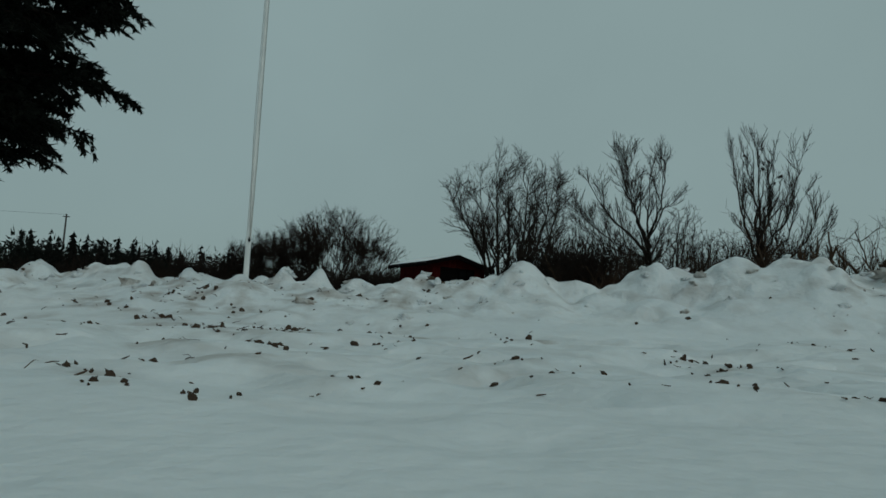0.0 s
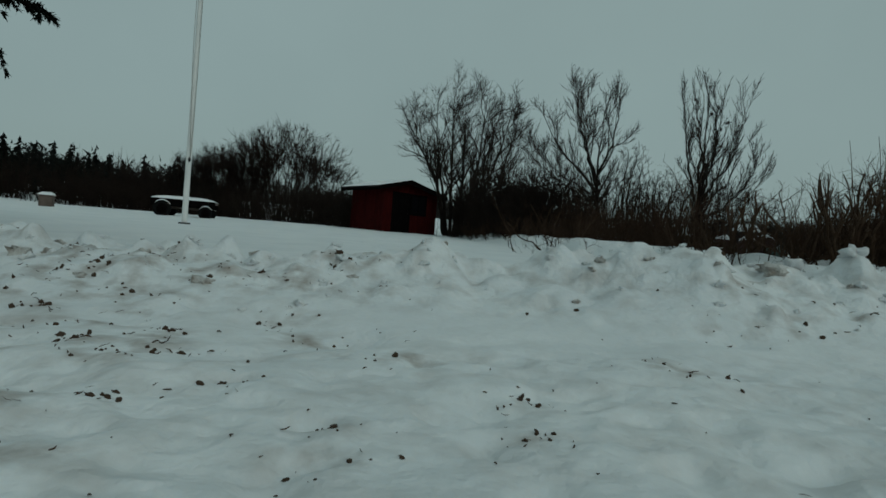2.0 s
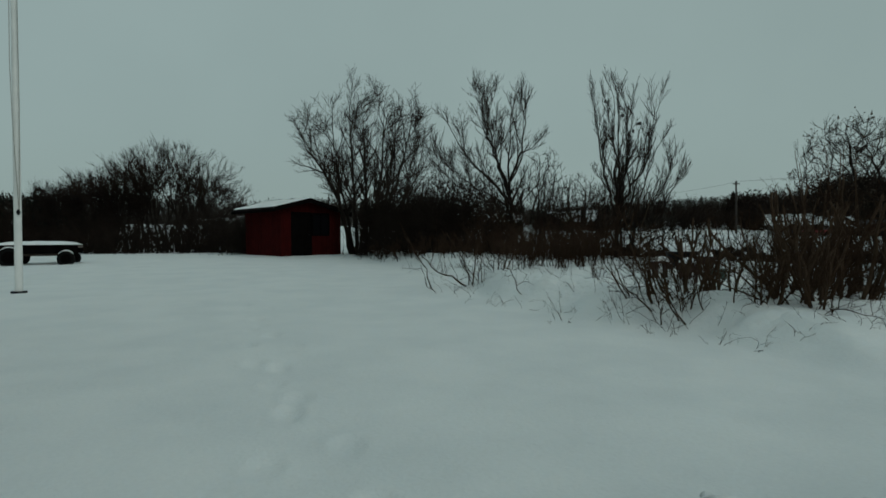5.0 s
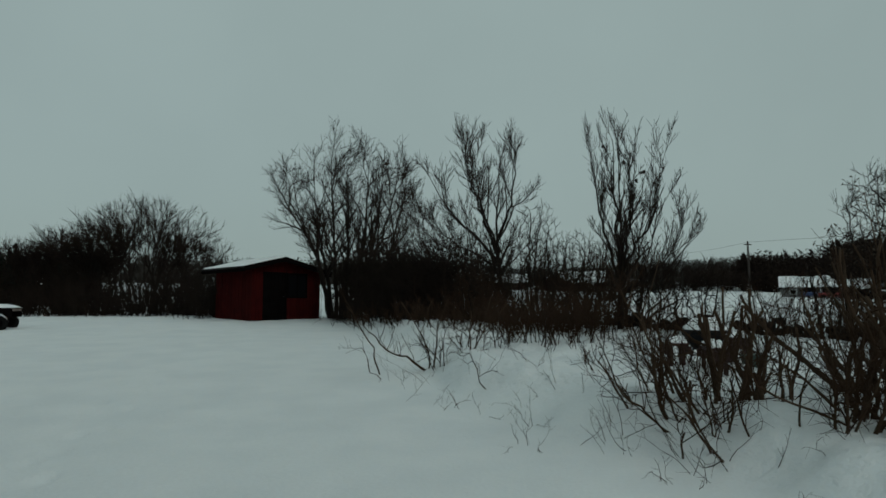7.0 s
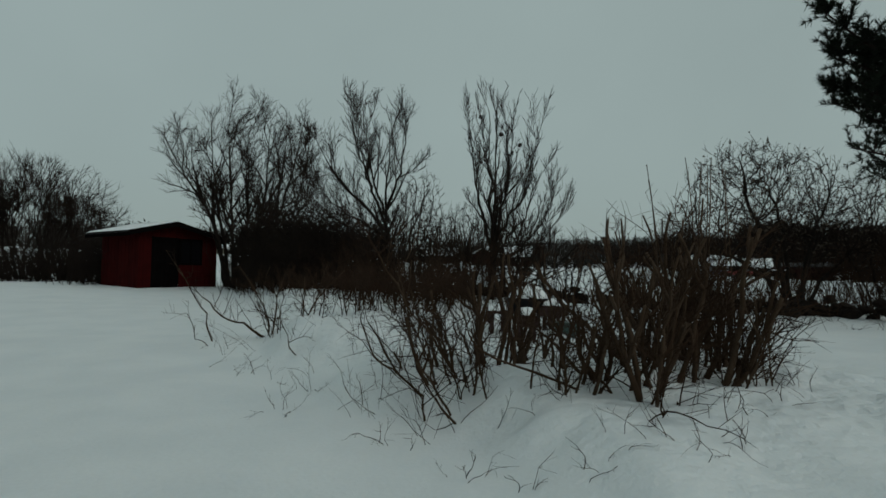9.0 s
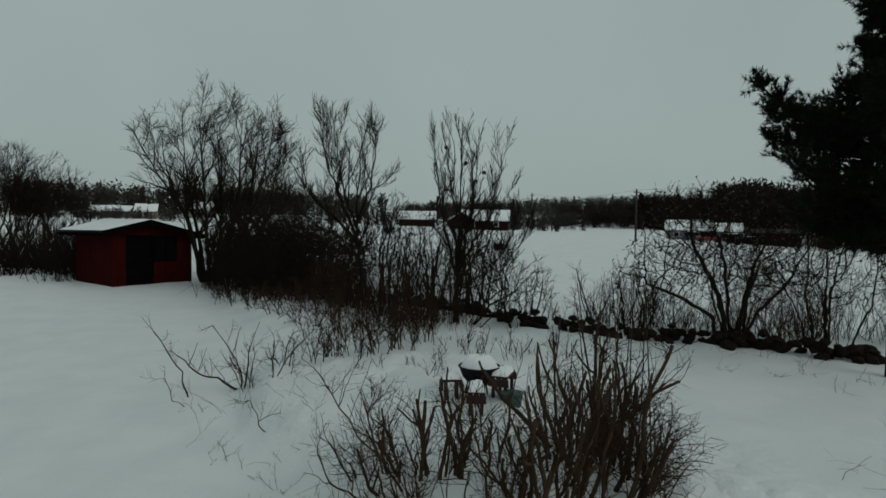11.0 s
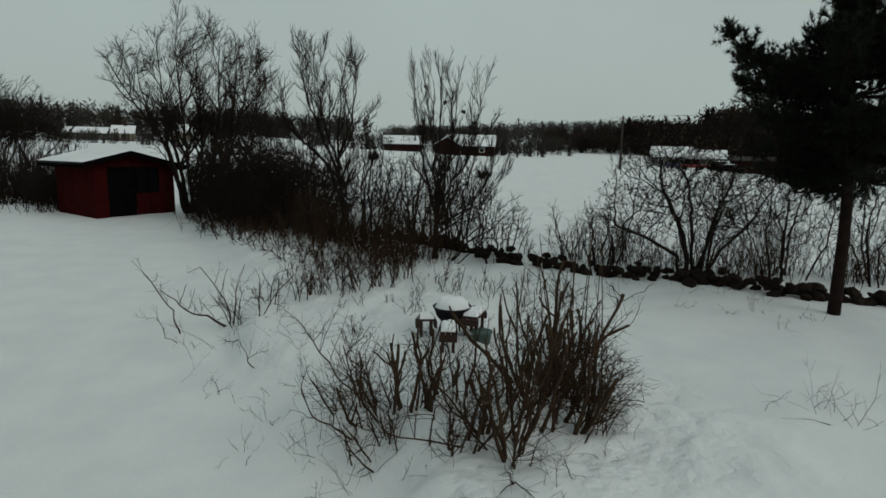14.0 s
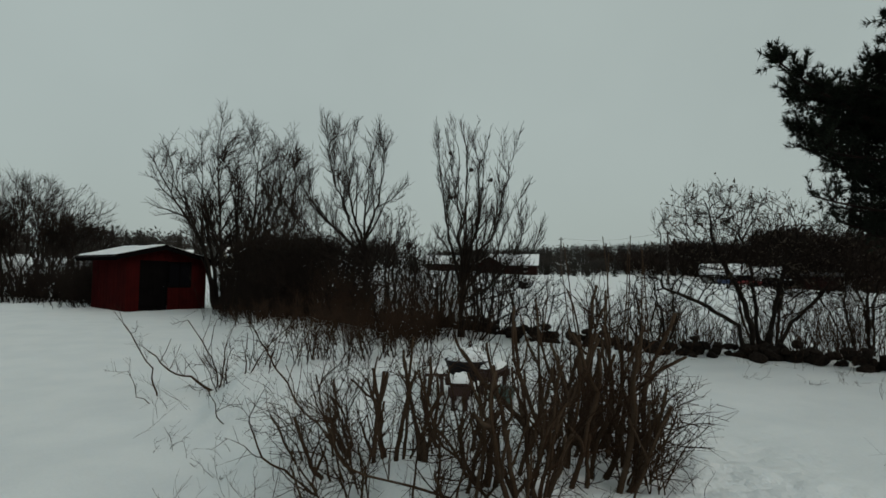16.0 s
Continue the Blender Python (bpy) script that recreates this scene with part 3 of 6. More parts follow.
rings = np.concatenate([np.geomspace(0.06, 0.3, 30)[:-1], np.geomspace(0.3, 5, 230)[:-1], np.geomspace(5, 30, 190)[:-1], np.geomspace(30, 120, 45)[:-1], np.geomspace(120, 3500, 40)])
turns = np.concatenate([np.radians(np.linspace(-62, 62, 420)), np.radians(np.linspace(62, 298, 60))[1:-1]])
RR, AA = np.meshgrid(rings, turns, indexing="ij")
GX, GY = RR * np.sin(AA), RR * np.cos(AA)
GZ = relief(GX.ravel(), GY.ravel())
nr, na = RR.shape
gv = np.stack([GX.ravel(), GY.ravel(), GZ], 1).tolist() + [[0, 0, height(0, 0)]]
gf = []
for i in range(nr - 1):
    for j in range(na):
        j2 = (j + 1) % na
        gf.append((i * na + j, i * na + j2, (i + 1) * na + j2, (i + 1) * na + j))
gf += [(nr * na, (j + 1) % na, j) for j in range(na)]
ground = mesh_object("ground", gv, [f[::-1] for f in gf], GROUND_SNOW, None, True)
soil = ground.data.attributes.new("soil", "FLOAT", "POINT")
vx, vy = np.append(GX.ravel(), 0.0), np.append(GY.ravel(), 0.0)
SPOTS = []
srs = np.random.RandomState(8)
for k in range(64):
    sx = srs.normal(-0.8, 0.8) if k % 3 else srs.uniform(-3.0, 2.4)
    sy = srs.uniform(0.75, 2.1) if k % 2 else float(bank_line(np.array(sx))) + srs.normal(-0.36, 0.20)
    SPOTS.append((sx * (0.45 + 0.2 * sy), sy, srs.uniform(0.05, 0.12) * (0.5 + 0.5 * sy)))
# soiled patches close to the start
SOILED = [(-0.08, 0.64), (0.54, 1.24), (0.5, 0.98), (-0.45, 1.68), (-0.38, 0.59), (-0.27, 0.45), (-0.16, 0.42), (0.11, 0.96), (-0.96, 1.88), (0.44, 0.58), (-0.12, 1.19), (-0.09, 2.66), (-0.31, 1.05), (-0.62, 1.5), (0.34, 0.64)]
SPOTS += [(sx, sy, 0.035 + 0.02 * sy) for sx, sy in SOILED]
stain = 0.5 * np.exp(-(((vy - bank_line(vx) + 0.3) / 0.42) ** 2)) * (1 - step(2.5, 5, np.abs(vx))) * step(0.3, 1.0, vy)
for sx, sy, sr in SPOTS:
    stain = stain + 0.8 * np.exp(-((vx - sx) ** 2 + (1.6 * (vy - sy)) ** 2) / (sr * sr))
crumb = ground.data.attributes.new("crumb", "FLOAT", "POINT")
trod = 0.4 * trampled(vx, vy) + 0.9 * np.exp(-(((vy - bank_line(vx) + 0.15) / 0.5) ** 2)) * (1 - step(4.5, 7.5, np.abs(vx)))
trod = trod + 1.15 * step(-0.3, 0.6, vx - hedge_edge(vy)) * step(4.6, 7.6, vy + 0.12 * vx) * (1 - step(24, 34, np.hypot(vx, vy))) * (1 - 0.9 * step(6.5, 9.0, vx))
crumb.data.foreach_set("value", np.clip(trod + 0.15, 0, 2).astype(np.float32))
stain = stain + 0.30 * trampled(vx, vy)
soil.data.foreach_set("value", np.clip(stain, 0, 1).astype(np.float32))
tagged(ground, "snow-covered ground with a low rough bank", "ground", kind="structure")


def at(x, y, dz=0.0):
    return (x, y, height(x, y) + dz)


# ---- the red shed ----
def shed():
    yaw = 36.0
    base = Vector((-1.08, 25.78, height(-0.5, 26.2) - 0.10))
    t = thing("shed", Matrix.Translation(base) @ pose(0, 0, 0, 0, 0, yaw), "small red wooden garden shed with snow on its low roof", "shed")
    W, D, H, ridge_u, peak = 2.95, 2.78, 2.0, 1.15, 2.42

    def roof_z(u):
        return peak - (peak - H) * (abs(u - ridge_u) / 1.72)

    bw = 0.1475
    door0, door1, win0, win1 = 0.44, 1.45, 1.48, 2.38
    # front boards, with the door and window left open
    for i in range(20):
        u0 = i * bw
        um = u0 + bw / 2
        spans = [(0.0, roof_z(um) - 0.03)]
        if door0 < um < door1:
            spans = [(1.90, roof_z(um) - 0.03)]
        elif win0 < um < win1:
            spans = [(0.0, 0.95), (1.88, roof_z(um) - 0.03)]
        for a, b in spans:
            if b > a:
                bm = bmesh.new()
                box(bm, (u0 + 0.004, -0.022 - 0.006 * (i % 2), a), (u0 + bw - 0.004, 0.02, b), 0.004)
                part("board", bm, RED_PAINT, t)
    for i in range(21):
        v0 = 0.02 + i * 0.131
        for name, u0, u1 in (("board", -0.022 - 0.006 * (i % 2), 0.02), ("board", W - 0.02, W + 0.022)):
            bm = bmesh.new()
            box(bm, (u0, v0 + 0.004, 0), (u1, v0 + 0.126, roof_z(0 if u0 < 1 else W) - 0.03), 0.004)
            part(name, bm, RED_PAINT, t)
    bm = bmesh.new()
    box(bm, (0.0, D - 0.02, 0), (W, D + 0.02, 2.0))
    part("back_wall", bm, RED_PAINT, t)
    bm = bmesh.new()
    box(bm, (0.02, 0.02, 0.0), (W - 0.02, D - 0.02, 0.06))
    part("floor_boards", bm, GREY_WOOD, t)
    for u, v in ((-0.03, -0.035), (W - 0.07, -0.035)):
        bm = bmesh.new()
        box(bm, (u, v, 0), (u + 0.10, v + 0.10, roof_z(u) - 0.02), 0.006)
        part("corner_board", bm, RED_PAINT, t)
    # dark door
    door = new("door")
    door.parent = t
    for i in range(6):
        bm = bmesh.new()
        w = (door1 - door0 - 0.06) / 6
        box(bm, (door0 + 0.03 + i * w + 0.003, 0.0, 0.04), (door0 + 0.03 + (i + 1) * w - 0.003, 0.03, 1.86), 0.003)
        part("plank", bm, DARK_PAINT, door)
    bm = bmesh.new()
    cyl(bm, (door1 - 0.12, -0.04, 0.98), (door1 - 0.12, 0.0, 0.98), 0.02)
    part("door_knob", bm, DARK_METAL, door)
    for a, b in (((door0, -0.03, 0.02), (door0 + 0.05, 0.03, 1.9)), ((door1 - 0.05, -0.03, 0.02), (door1, 0.03, 1.9)), ((door0, -0.032, 1.86), (door1, 0.03, 1.92))):
        bm = bmesh.new()
        box(bm, a, b, 0.004)
        part("door_frame", bm, DARK_PAINT, t)
    # window
    win = new("window")
    win.parent = t
    for a, b in (((win0, -0.04, 0.93), (win1, 0.03, 0.99)), ((win0, -0.04, 1.84), (win1, 0.03, 1.90)), ((win0, -0.038, 0.99), (win0 + 0.05, 0.03, 1.84)), ((win1 - 0.05, -0.038, 0.99), (win1, 0.03, 1.84)), (((win0 + win1) / 2 - 0.015, -0.036, 0.99), ((win0 + win1) / 2 + 0.015, 0.03, 1.84))):
        bm = bmesh.new()
        box(bm, a, b, 0.004)
        part("window_frame", bm, DARK_PAINT, win)
    bm = bmesh.new()
    box(bm, (win0 + 0.03, 0.0, 0.97), (win1 - 0.03, 0.006, 1.86))
    part("pane", bm, GLASS_DARK, win)
    # roof: two slopes with a fascia, snow lies on them
    f, r = -0.40, D + 0.25
    for u0, u1 in ((ridge_u - 1.68, ridge_u), (ridge_u, ridge_u + 2.15)):
        bm = bmesh.new()
        vs = [bm.verts.new((u, v, roof_z(u) + dz)) for dz in (0.0, 0.07) for u in (u0, u1) for v in (f, r)]
        for q in ((0, 1, 3, 2), (4, 6, 7, 5), (0, 4, 5, 1), (2, 3, 7, 6), (0, 2, 6, 4), (1, 5, 7, 3)):
            bm.faces.new([vs[i] for i in q])
        bmesh.ops.recalc_face_normals(bm, faces=bm.faces)
        part("roof_slope", bm, ROOF_FELT, t)
        bm = bmesh.new()
        vs = [bm.verts.new((u, v, roof_z(u) + dz)) for dz in (-0.10, 0.078) for u in (u0, u1) for v in (f - 0.03, f - 0.003)]
        for q in ((0, 1, 3, 2), (4, 6, 7, 5), (0, 4, 5, 1), (2, 3, 7, 6), (0, 2, 6, 4), (1, 5, 7, 3)):
            bm.faces.new([vs[i] for i in q])
        bmesh.ops.recalc_face_normals(bm, faces=bm.faces)
        part("fascia", bm, DARK_PAINT, t)
    # near-black boards along the eaves stand for the shade under the overhang
    for u0 in (ridge_u - 1.68, ridge_u + 2.125):
        bm = bmesh.new()
        box(bm, (u0, f, roof_z(u0) - 0.12), (u0 + 0.025, r, roof_z(u0) + 0.075), 0.004)
        part("eaves_shade_board", bm, DARK_PAINT, t)
    # the snow on the roof, rounded at its rim
    nu, nv = 28, 36
    vs, fs = [], []
    for top in (0, 1):
        for i in range(nu + 1):
            for j in range(nv + 1):
                a, b = i / nu, j / nv
                u, v = ridge_u - 1.66 + 3.79 * a, f - 0.01 + (r - f + 0.02) * b
                e = min(a * 3.4, (1 - a) * 3.4, b * 3.6, (1 - b) * 3.6)
                th = 0.04 * min(1, (e / 0.14)) ** 0.5 * (1 + 0.3 * float(wave(u, v, 0.5, 3)))
                vs.append((u, v, roof_z(u) + 0.072 + (th if top else 0.0)))
    n1 = (nu + 1) * (nv + 1)
    for i in range(nu):
        for j in range(nv):
            s = i * (nv + 1) + j
            fs.append((n1 + s, n1 + s + nv + 1, n1 + s + nv + 2, n1 + s + 1))
            fs.append((s, s + 1, s + nv + 2, s + nv + 1))
    cap = mesh_object("roof_snow", vs, fs, SNOW_CAP, None, True)
    cap.matrix_basis = t.matrix_basis.copy()
    tagged(cap, "thin layer of white snow lying on the shed roof", "snow")
    return t


shed()


# ---- flagpole ----
def flagpole():
    x, y = -4.75, 12.95
    z = height(x, y)
    t = thing("flagpole", pose(x, y, z), "tall white flagpole standing in the snow, rope alongside", "flagpole")
    bm = bmesh.new()
    cyl(bm, (0, 0, 0.0), (0, 0, 9.5), 0.062, 0.036, 20)
    part("pole", bm, WHITE_PAINT, t)
    bm = bmesh.new()
    cyl(bm, (0, 0, -0.02), (0, 0, 0.035), 0.13, 0.12, 20)
    part("base_plate", bm, DARK_METAL, t, "black base plate")
    bm = bmesh.new()
    cyl(bm, (0.04, -0.065, 1.36), (0.04, -0.065, 1.46), 0.018, seg=10)
    cyl(bm, (0.04, -0.05, 1.41), (0.04, -0.08, 1.41), 0.03, seg=10)
    part("cleat", bm, DARK_METAL, t, "dark rope cleat")
    tb = Tubes()
    pts = [np.array((0.072 * math.cos(a), -0.072 * abs(math.sin(a)) - 0.01, h)) for a, h in zip(np.linspace(0.8, 2.6, 10), np.linspace(1.42, 4.2, 10))]
    pts += [np.array((-0.05, -0.05, 6.0)), np.array((-0.03, -0.045, 9.4))]
    tb.tube(pts, [0.006] * len(pts), 6)
    tb.tube([np.array((0.05, -0.05, 1.42)), np.array((0.075, -0.045, 3.2)), np.array((0.05, -0.04, 9.4))], [0.006] * 3, 6)
    tb.make("rope", ROPE, t)
    return t


flagpole()

# ---- the bare trees by the shed and the hedge ----
limbed_tree(at(1.8, 26.95), [
    (0.106, (0, 0, 0), (-0.42, 0, 2.1), (-1.0, -0.2, 3.7), (-1.95, -0.4, 5.2), (-2.65, -0.5, 6.5)),
    (0.088, (-0.2, 0, 1.2), (-0.75, 0.4, 3.0), (-1.5, 0.9, 4.9), (-1.9, 1.2, 6.6)),
    (0.106, (0.1, 0.1, 0), (-0.2, 0.2, 2.3), (-0.7, 0.5, 4.6), (-1.0, 0.8, 7.3)),
    (0.100, (0.25, 0, 0), (0.2, -0.2, 2.5), (0.0, -0.5, 5.0), (-0.1, -0.8, 7.6)),
    (0.106, (0.5, 0.1, 0), (0.8, 0.2, 2.6), (0.8, 0.4, 5.2), (0.7, 0.6, 7.8)),
    (0.112, (0.7, 0, 0), (1.3, -0.2, 2.4), (1.6, -0.4, 4.8), (1.8, -0.6, 7.9)),
    (0.106, (0.9, 0.1, 0), (1.7, 0.3, 2.3), (2.2, 0.6, 4.6), (2.6, 0.8, 7.7)),
    (0.100, (1.0, -0.1, 0), (2.0, -0.6, 2.6), (2.7, -1.0, 5.2), (3.2, -1.3, 7.5)),
    (0.094, (1.1, 0, 0), (2.3, -0.2, 2.0), (3.1, -0.3, 4.2), (3.6, -0.4, 6.7)),
    (0.075, (1.2, 0.2, 0), (2.5, 0.5, 2.1), (3.2, 0.9, 3.7), (3.8, 1.2, 5.6)),
    (0.037, (-0.4, 0, 1.7), (-0.75, -0.3, 2.6), (-1.15, -0.4, 3.2)),
], "wide round leafless tree with several dark stems beside the shed", 11, kids=(12, 8, 6), len=(2.0, 0.95, 0.42), tip=0.0079, up=0.045, angle=(34, 38, 40), lift=0.1, size=(0.81, 0.9, 0.80), thin=(0.62, 0.58, 0.6))
limbed_tree(at(6.25, 18.5), [
    (0.105, (0, 0, 0), (0.0, 0, 1.1), (-0.05, 0, 2.0), (-0.08, 0.1, 3.4), (0.05, 0.2, 5.7)),
    (0.06, (-0.05, 0, 2.0), (-0.6, 0.1, 2.8), (-1.3, 0.2, 3.7), (-1.9, 0.2, 5.0)),
    (0.05, (-0.05, 0, 2.1), (-0.5, -0.3, 3.3), (-0.9, -0.5, 4.4), (-1.2, -0.6, 5.8)),
    (0.045, (-0.03, 0, 2.4), (-0.35, 0.3, 3.6), (-0.5, 0.5, 4.8), (-0.6, 0.6, 6.1)),
    (0.045, (-0.07, 0.05, 2.9), (0.15, -0.2, 3.8), (0.28, -0.3, 4.8), (0.33, -0.3, 5.9)),
    (0.04, (0.0, 0, 1.7), (0.35, 0.1, 2.2), (0.4, 0.1, 2.6)),
    (0.03, (0.0, 0, 1.5), (-0.7, -0.2, 2.0), (-1.4, -0.3, 2.3), (-2.0, -0.3, 3.0)),
    (0.035, (-0.04, 0, 1.9), (-0.9, 0.4, 2.5), (-1.6, 0.6, 3.2), (-2.1, 0.7, 4.0)),
], "leafless tree with upright branches in the hedge row", 12, kids=(12, 8, 5), len=(1.3, 0.62, 0.32), tip=0.006, up=0.10, angle=(32, 34, 36), lift=0.18, span=4.5, size=(1.02, 1, 0.78), thin=(0.6, 0.55, 0.6))
limbed_tree(at(7.6, 14.6), [
    (0.075, (0, 0, 0), (0.0, 0, 0.8), (0.02, 0, 1.5), (0.1, 0.05, 2.6), (0.15, 0.1, 4.85)),
    (0.042, (0.0, 0, 1.25), (-0.22, 0.1, 2.2), (-0.45, 0.15, 3.2), (-0.6, 0.2, 4.5)),
    (0.04, (0.02, 0, 1.4), (-0.12, -0.15, 2.5), (-0.2, -0.2, 3.4), (-0.25, -0.25, 4.7)),
    (0.045, (0.02, 0, 1.45), (0.35, 0.1, 2.3), (0.55, 0.2, 3.2), (0.6, 0.25, 4.6)),
    (0.042, (0.02, 0, 1.3), (0.5, -0.1, 2.1), (0.9, -0.2, 2.9), (1.2, -0.25, 4.3)),
    (0.035, (0.02, 0, 1.1), (0.6, 0.1, 1.7), (1.15, 0.15, 2.3), (1.6, 0.2, 3.4)),
    (0.03, (0.0, 0, 0.9), (0.7, -0.1, 1.3), (1.4, -0.15, 1.6), (2.0, -0.2, 2.3)),
    (0.026, (0.0, 0, 0.7), (0.7, 0.15, 0.95), (1.5, 0.2, 1.1), (2.1, 0.25, 1.5)),
    (0.026, (0.0, 0, 0.85), (0.6, -0.35, 1.3), (1.1, -0.6, 1.9), (1.4, -0.7, 2.7)),
], "slender leafless tree with many upright shoots behind the hedge", 13, kids=(12, 7, 4), len=(0.95, 0.46, 0.23), tip=0.0052, up=0.15, angle=(28, 30, 34), lift=0.3, span=3.8, wob=0.11, size=(0.79, 1, 0.84), thin=(0.6, 0.55, 0.6))


slender = bpy.data.objects["bare_tree.002"]
srs = np.random.RandomState(31)
for k in range(9):
    bm = bmesh.new()
    bmesh.ops.create_icosphere(bm, subdivisions=2, radius=0.034)
    for v in bm.verts:
        v.co *= 1 + srs.uniform(-0.5, 0.6)
    ob = part("seed_cluster", bm, BARK, slender, "dark dry seed cluster")
    ob.location = (srs.uniform(-0.5, 0.9), srs.uniform(-0.2, 0.25), srs.uniform(2.9, 3.9))


# ---- dry twigs in the snow ----
def twig_tuft(x, y, tall, n, seed):
    rs = np.random.RandomState(seed)
    place = at(x, y)
    t = thing("twig_tuft", Matrix.Translation(place), "few bent dry twigs poking out of the snow", "twigs", "twig tufts")
    for _ in range(n):
        a = rs.uniform(0, 2 * math.pi)
        p = np.array((rs.normal(0, tall * 0.25), rs.normal(0, tall * 0.25), 0.0))
        p[2] = height(x + p[0], y + p[1]) - place[2] - 0.03
        d = unit(np.array((math.cos(a), math.sin(a), rs.uniform(0.5, 2.2))))
        r, ln = rs.uniform(0.0015, 0.0034), tall * rs.uniform(0.5, 1.25)
        pts, dd = bent(rs, p, d, ln, 7, 0.20, -0.06)
        for q in pts[2:]:
            q[2] = max(q[2], height(x + q[0], y + q[1]) - place[2] + 0.012)
        tb = Tubes()
        tb.tube(pts, [r * (1 - 0.1 * i) for i in range(8)], 5)
        for _ in range(rs.randint(2, 6)):
            i = rs.randint(2, 7)
            sp, _d = bent(rs, pts[i], unit(dd + rs.normal(0, 0.7, 3) + np.array((0, 0, 0.25))), ln * rs.uniform(0.12, 0.4), 3, 0.2, 0.0)
            tb.tube(sp, [r * 0.5, r * 0.45, r * 0.35, r * 0.2], 4)
        tb.make("twig", TWIG_RED, t)
    return t


# ---- shrubs and thickets ----
def bush(place, tall, wide, n, label, seed, twig=TWIG, min_r=0.004, kids=(7, 5), name="bare_shrub", r=0.02, lean=1.0, group="", up=0.06):
    rs = np.random.RandomState(seed)
    rows = []
    for _ in range(n):
        a, k = rs.uniform(0, 2 * math.pi), rs.uniform(0.05, 1) ** 0.7 * wide / tall * lean
        q = wide * 0.62 * rs.uniform(0, 1) ** 0.5
        rows.append((math.cos(a) * k * 0.7 + rs.normal(0, 0.15), math.sin(a) * k * 0.7 + rs.normal(0, 0.15), tall * rs.uniform(0.4, 0.85), r * rs.uniform(0.5, 1.2), 0, math.cos(a) * q, math.sin(a) * q))
    return bare_tree(name, place, rows, label, seed, "shrub", twig, dict(levels=len(kids), kids=kids, first=(0.15, 0.1, 0.1), ratio=(0.5, 0.5, 0.4), angle=(40, 44, 40), wob=0.20, wood_r=0.03, min_r=min_r, up=up), group)


THICK = "dense leafless dark brown shrub growing in the snow"
def round_bush(x, y, tall, wide, stems_n, n, label, seed, tip=0.005, base_r=0.03, low=0.5, group="", name="bare_shrub", twig=TWIG, kill=0.17, shoots=3, leaves=0):
    rs = np.random.RandomState(seed)
    blobs = [(rs.normal(0, wide * 0.3), rs.normal(0, wide * 0.3), tall * rs.uniform(0.45, 0.62), wide * rs.uniform(0.5, 0.75), wide * rs.uniform(0.5, 0.75), tall * rs.uniform(0.26, 0.36)) for _ in range(4)]
    blobs.append((0, 0, tall * 0.58, wide * 0.75, wide * 0.75, tall * 0.40))
    return crown_tree(name, at(x, y), many_stems(rs, stems_n, wide * 0.35, wide * 0.35, tall * low * 0.6, 0.8), blobs, n, label, seed, base_r, tip, stride=0.11, reach=1.2, kill=kill, up=0.10, wob=0.22, shoots=shoots, shoot=0.22, shoot_up=0.4, category="shrub", group=group, wood_r=9, twig=twig, leaves=leaves)


for k, (x, y, h, w, n) in enumerate([(3.5, 23.9, 2.9, 1.4, 1500), (4.8, 21.6, 2.5, 1.4, 1500), (2.9, 25.4, 2.5, 1.1, 1100), (4.2, 22.6, 2.0, 1.2, 1100), (5.6, 20.4, 2.1, 1.2, 1000), (2.5, 25.9, 2.0, 0.9, 900)]):
    round_bush(x, y, h, w, 16, n, "very dense dark brown bush beside the spreading tree", 21 + k, 0.013, 0.04, 0.3, "dense bushes", "dense_bush", DENSE_TWIG, 0.13, 4)
for k, (x, y, h, w, n) in enumerate([(5.3, 19.2, 2.5, 1.0, 520), (6.4, 17.0, 2.2, 1.0, 520), (6.4, 16.0, 1.8, 0.9, 420), (7.0, 15.4, 1.7, 0.8, 380), (5.6, 17.6, 2.0, 0.9, 460), (4.3, 19.6, 1.8, 1.0, 460), (7.9, 18.8, 2.4, 1.0, 420), (6.75, 17.1, 3.1, 0.8, 1000), (8.6, 17.4, 2.5, 0.8, 380), (4.7, 20.6, 2.8, 1.0, 520), (7.7, 16.4, 1.9, 0.8, 380), (5.9, 18.6, 2.6, 0.9, 460), (8.3, 15.5, 2.5, 0.8, 460), (9.0, 15.9, 1.9, 0.8, 380), (8.9, 14.0, 1.5, 0.7, 320), (5.0, 20.6, 3.3, 1.1, 620), (5.9, 19.9, 3.0, 1.0, 560), (4.3, 22.2, 3.3, 1.2, 620), (8.2, 18.2, 2.7, 0.8, 440), (9.2, 17.2, 2.5, 0.9, 440)]):
    round_bush(x, y, h, w, 8, int(n * 1.3), THICK, 30 + k, 0.0063, 0.032, 0.5, "thicket shrubs")
crown_tree("bare_shrub", at(7.95, 14.5), [[(0, 0, 0), (0.3, 0, 0.5), (0.8, 0.1, 0.8)], [(0.05, 0.1, 0), (0.5, 0.2, 0.4), (1.2, 0.3, 0.7)], [(-0.1, 0, 0), (0.1, -0.2, 0.7)], [(0.1, -0.1, 0), (0.7, -0.3, 0.5)]],
           [(0.9, 0, 0.95, 1.0, 0.8, 0.65), (0.4, 0, 1.1, 0.8, 0.7, 0.7)], 460, "low leafless shrub with twigs fanning out by the slender tree", 44, 0.025, 0.0045, stride=0.1, reach=1.0, kill=0.16, up=0.1, shoots=3, shoot=0.26, category="shrub", wood_r=9)
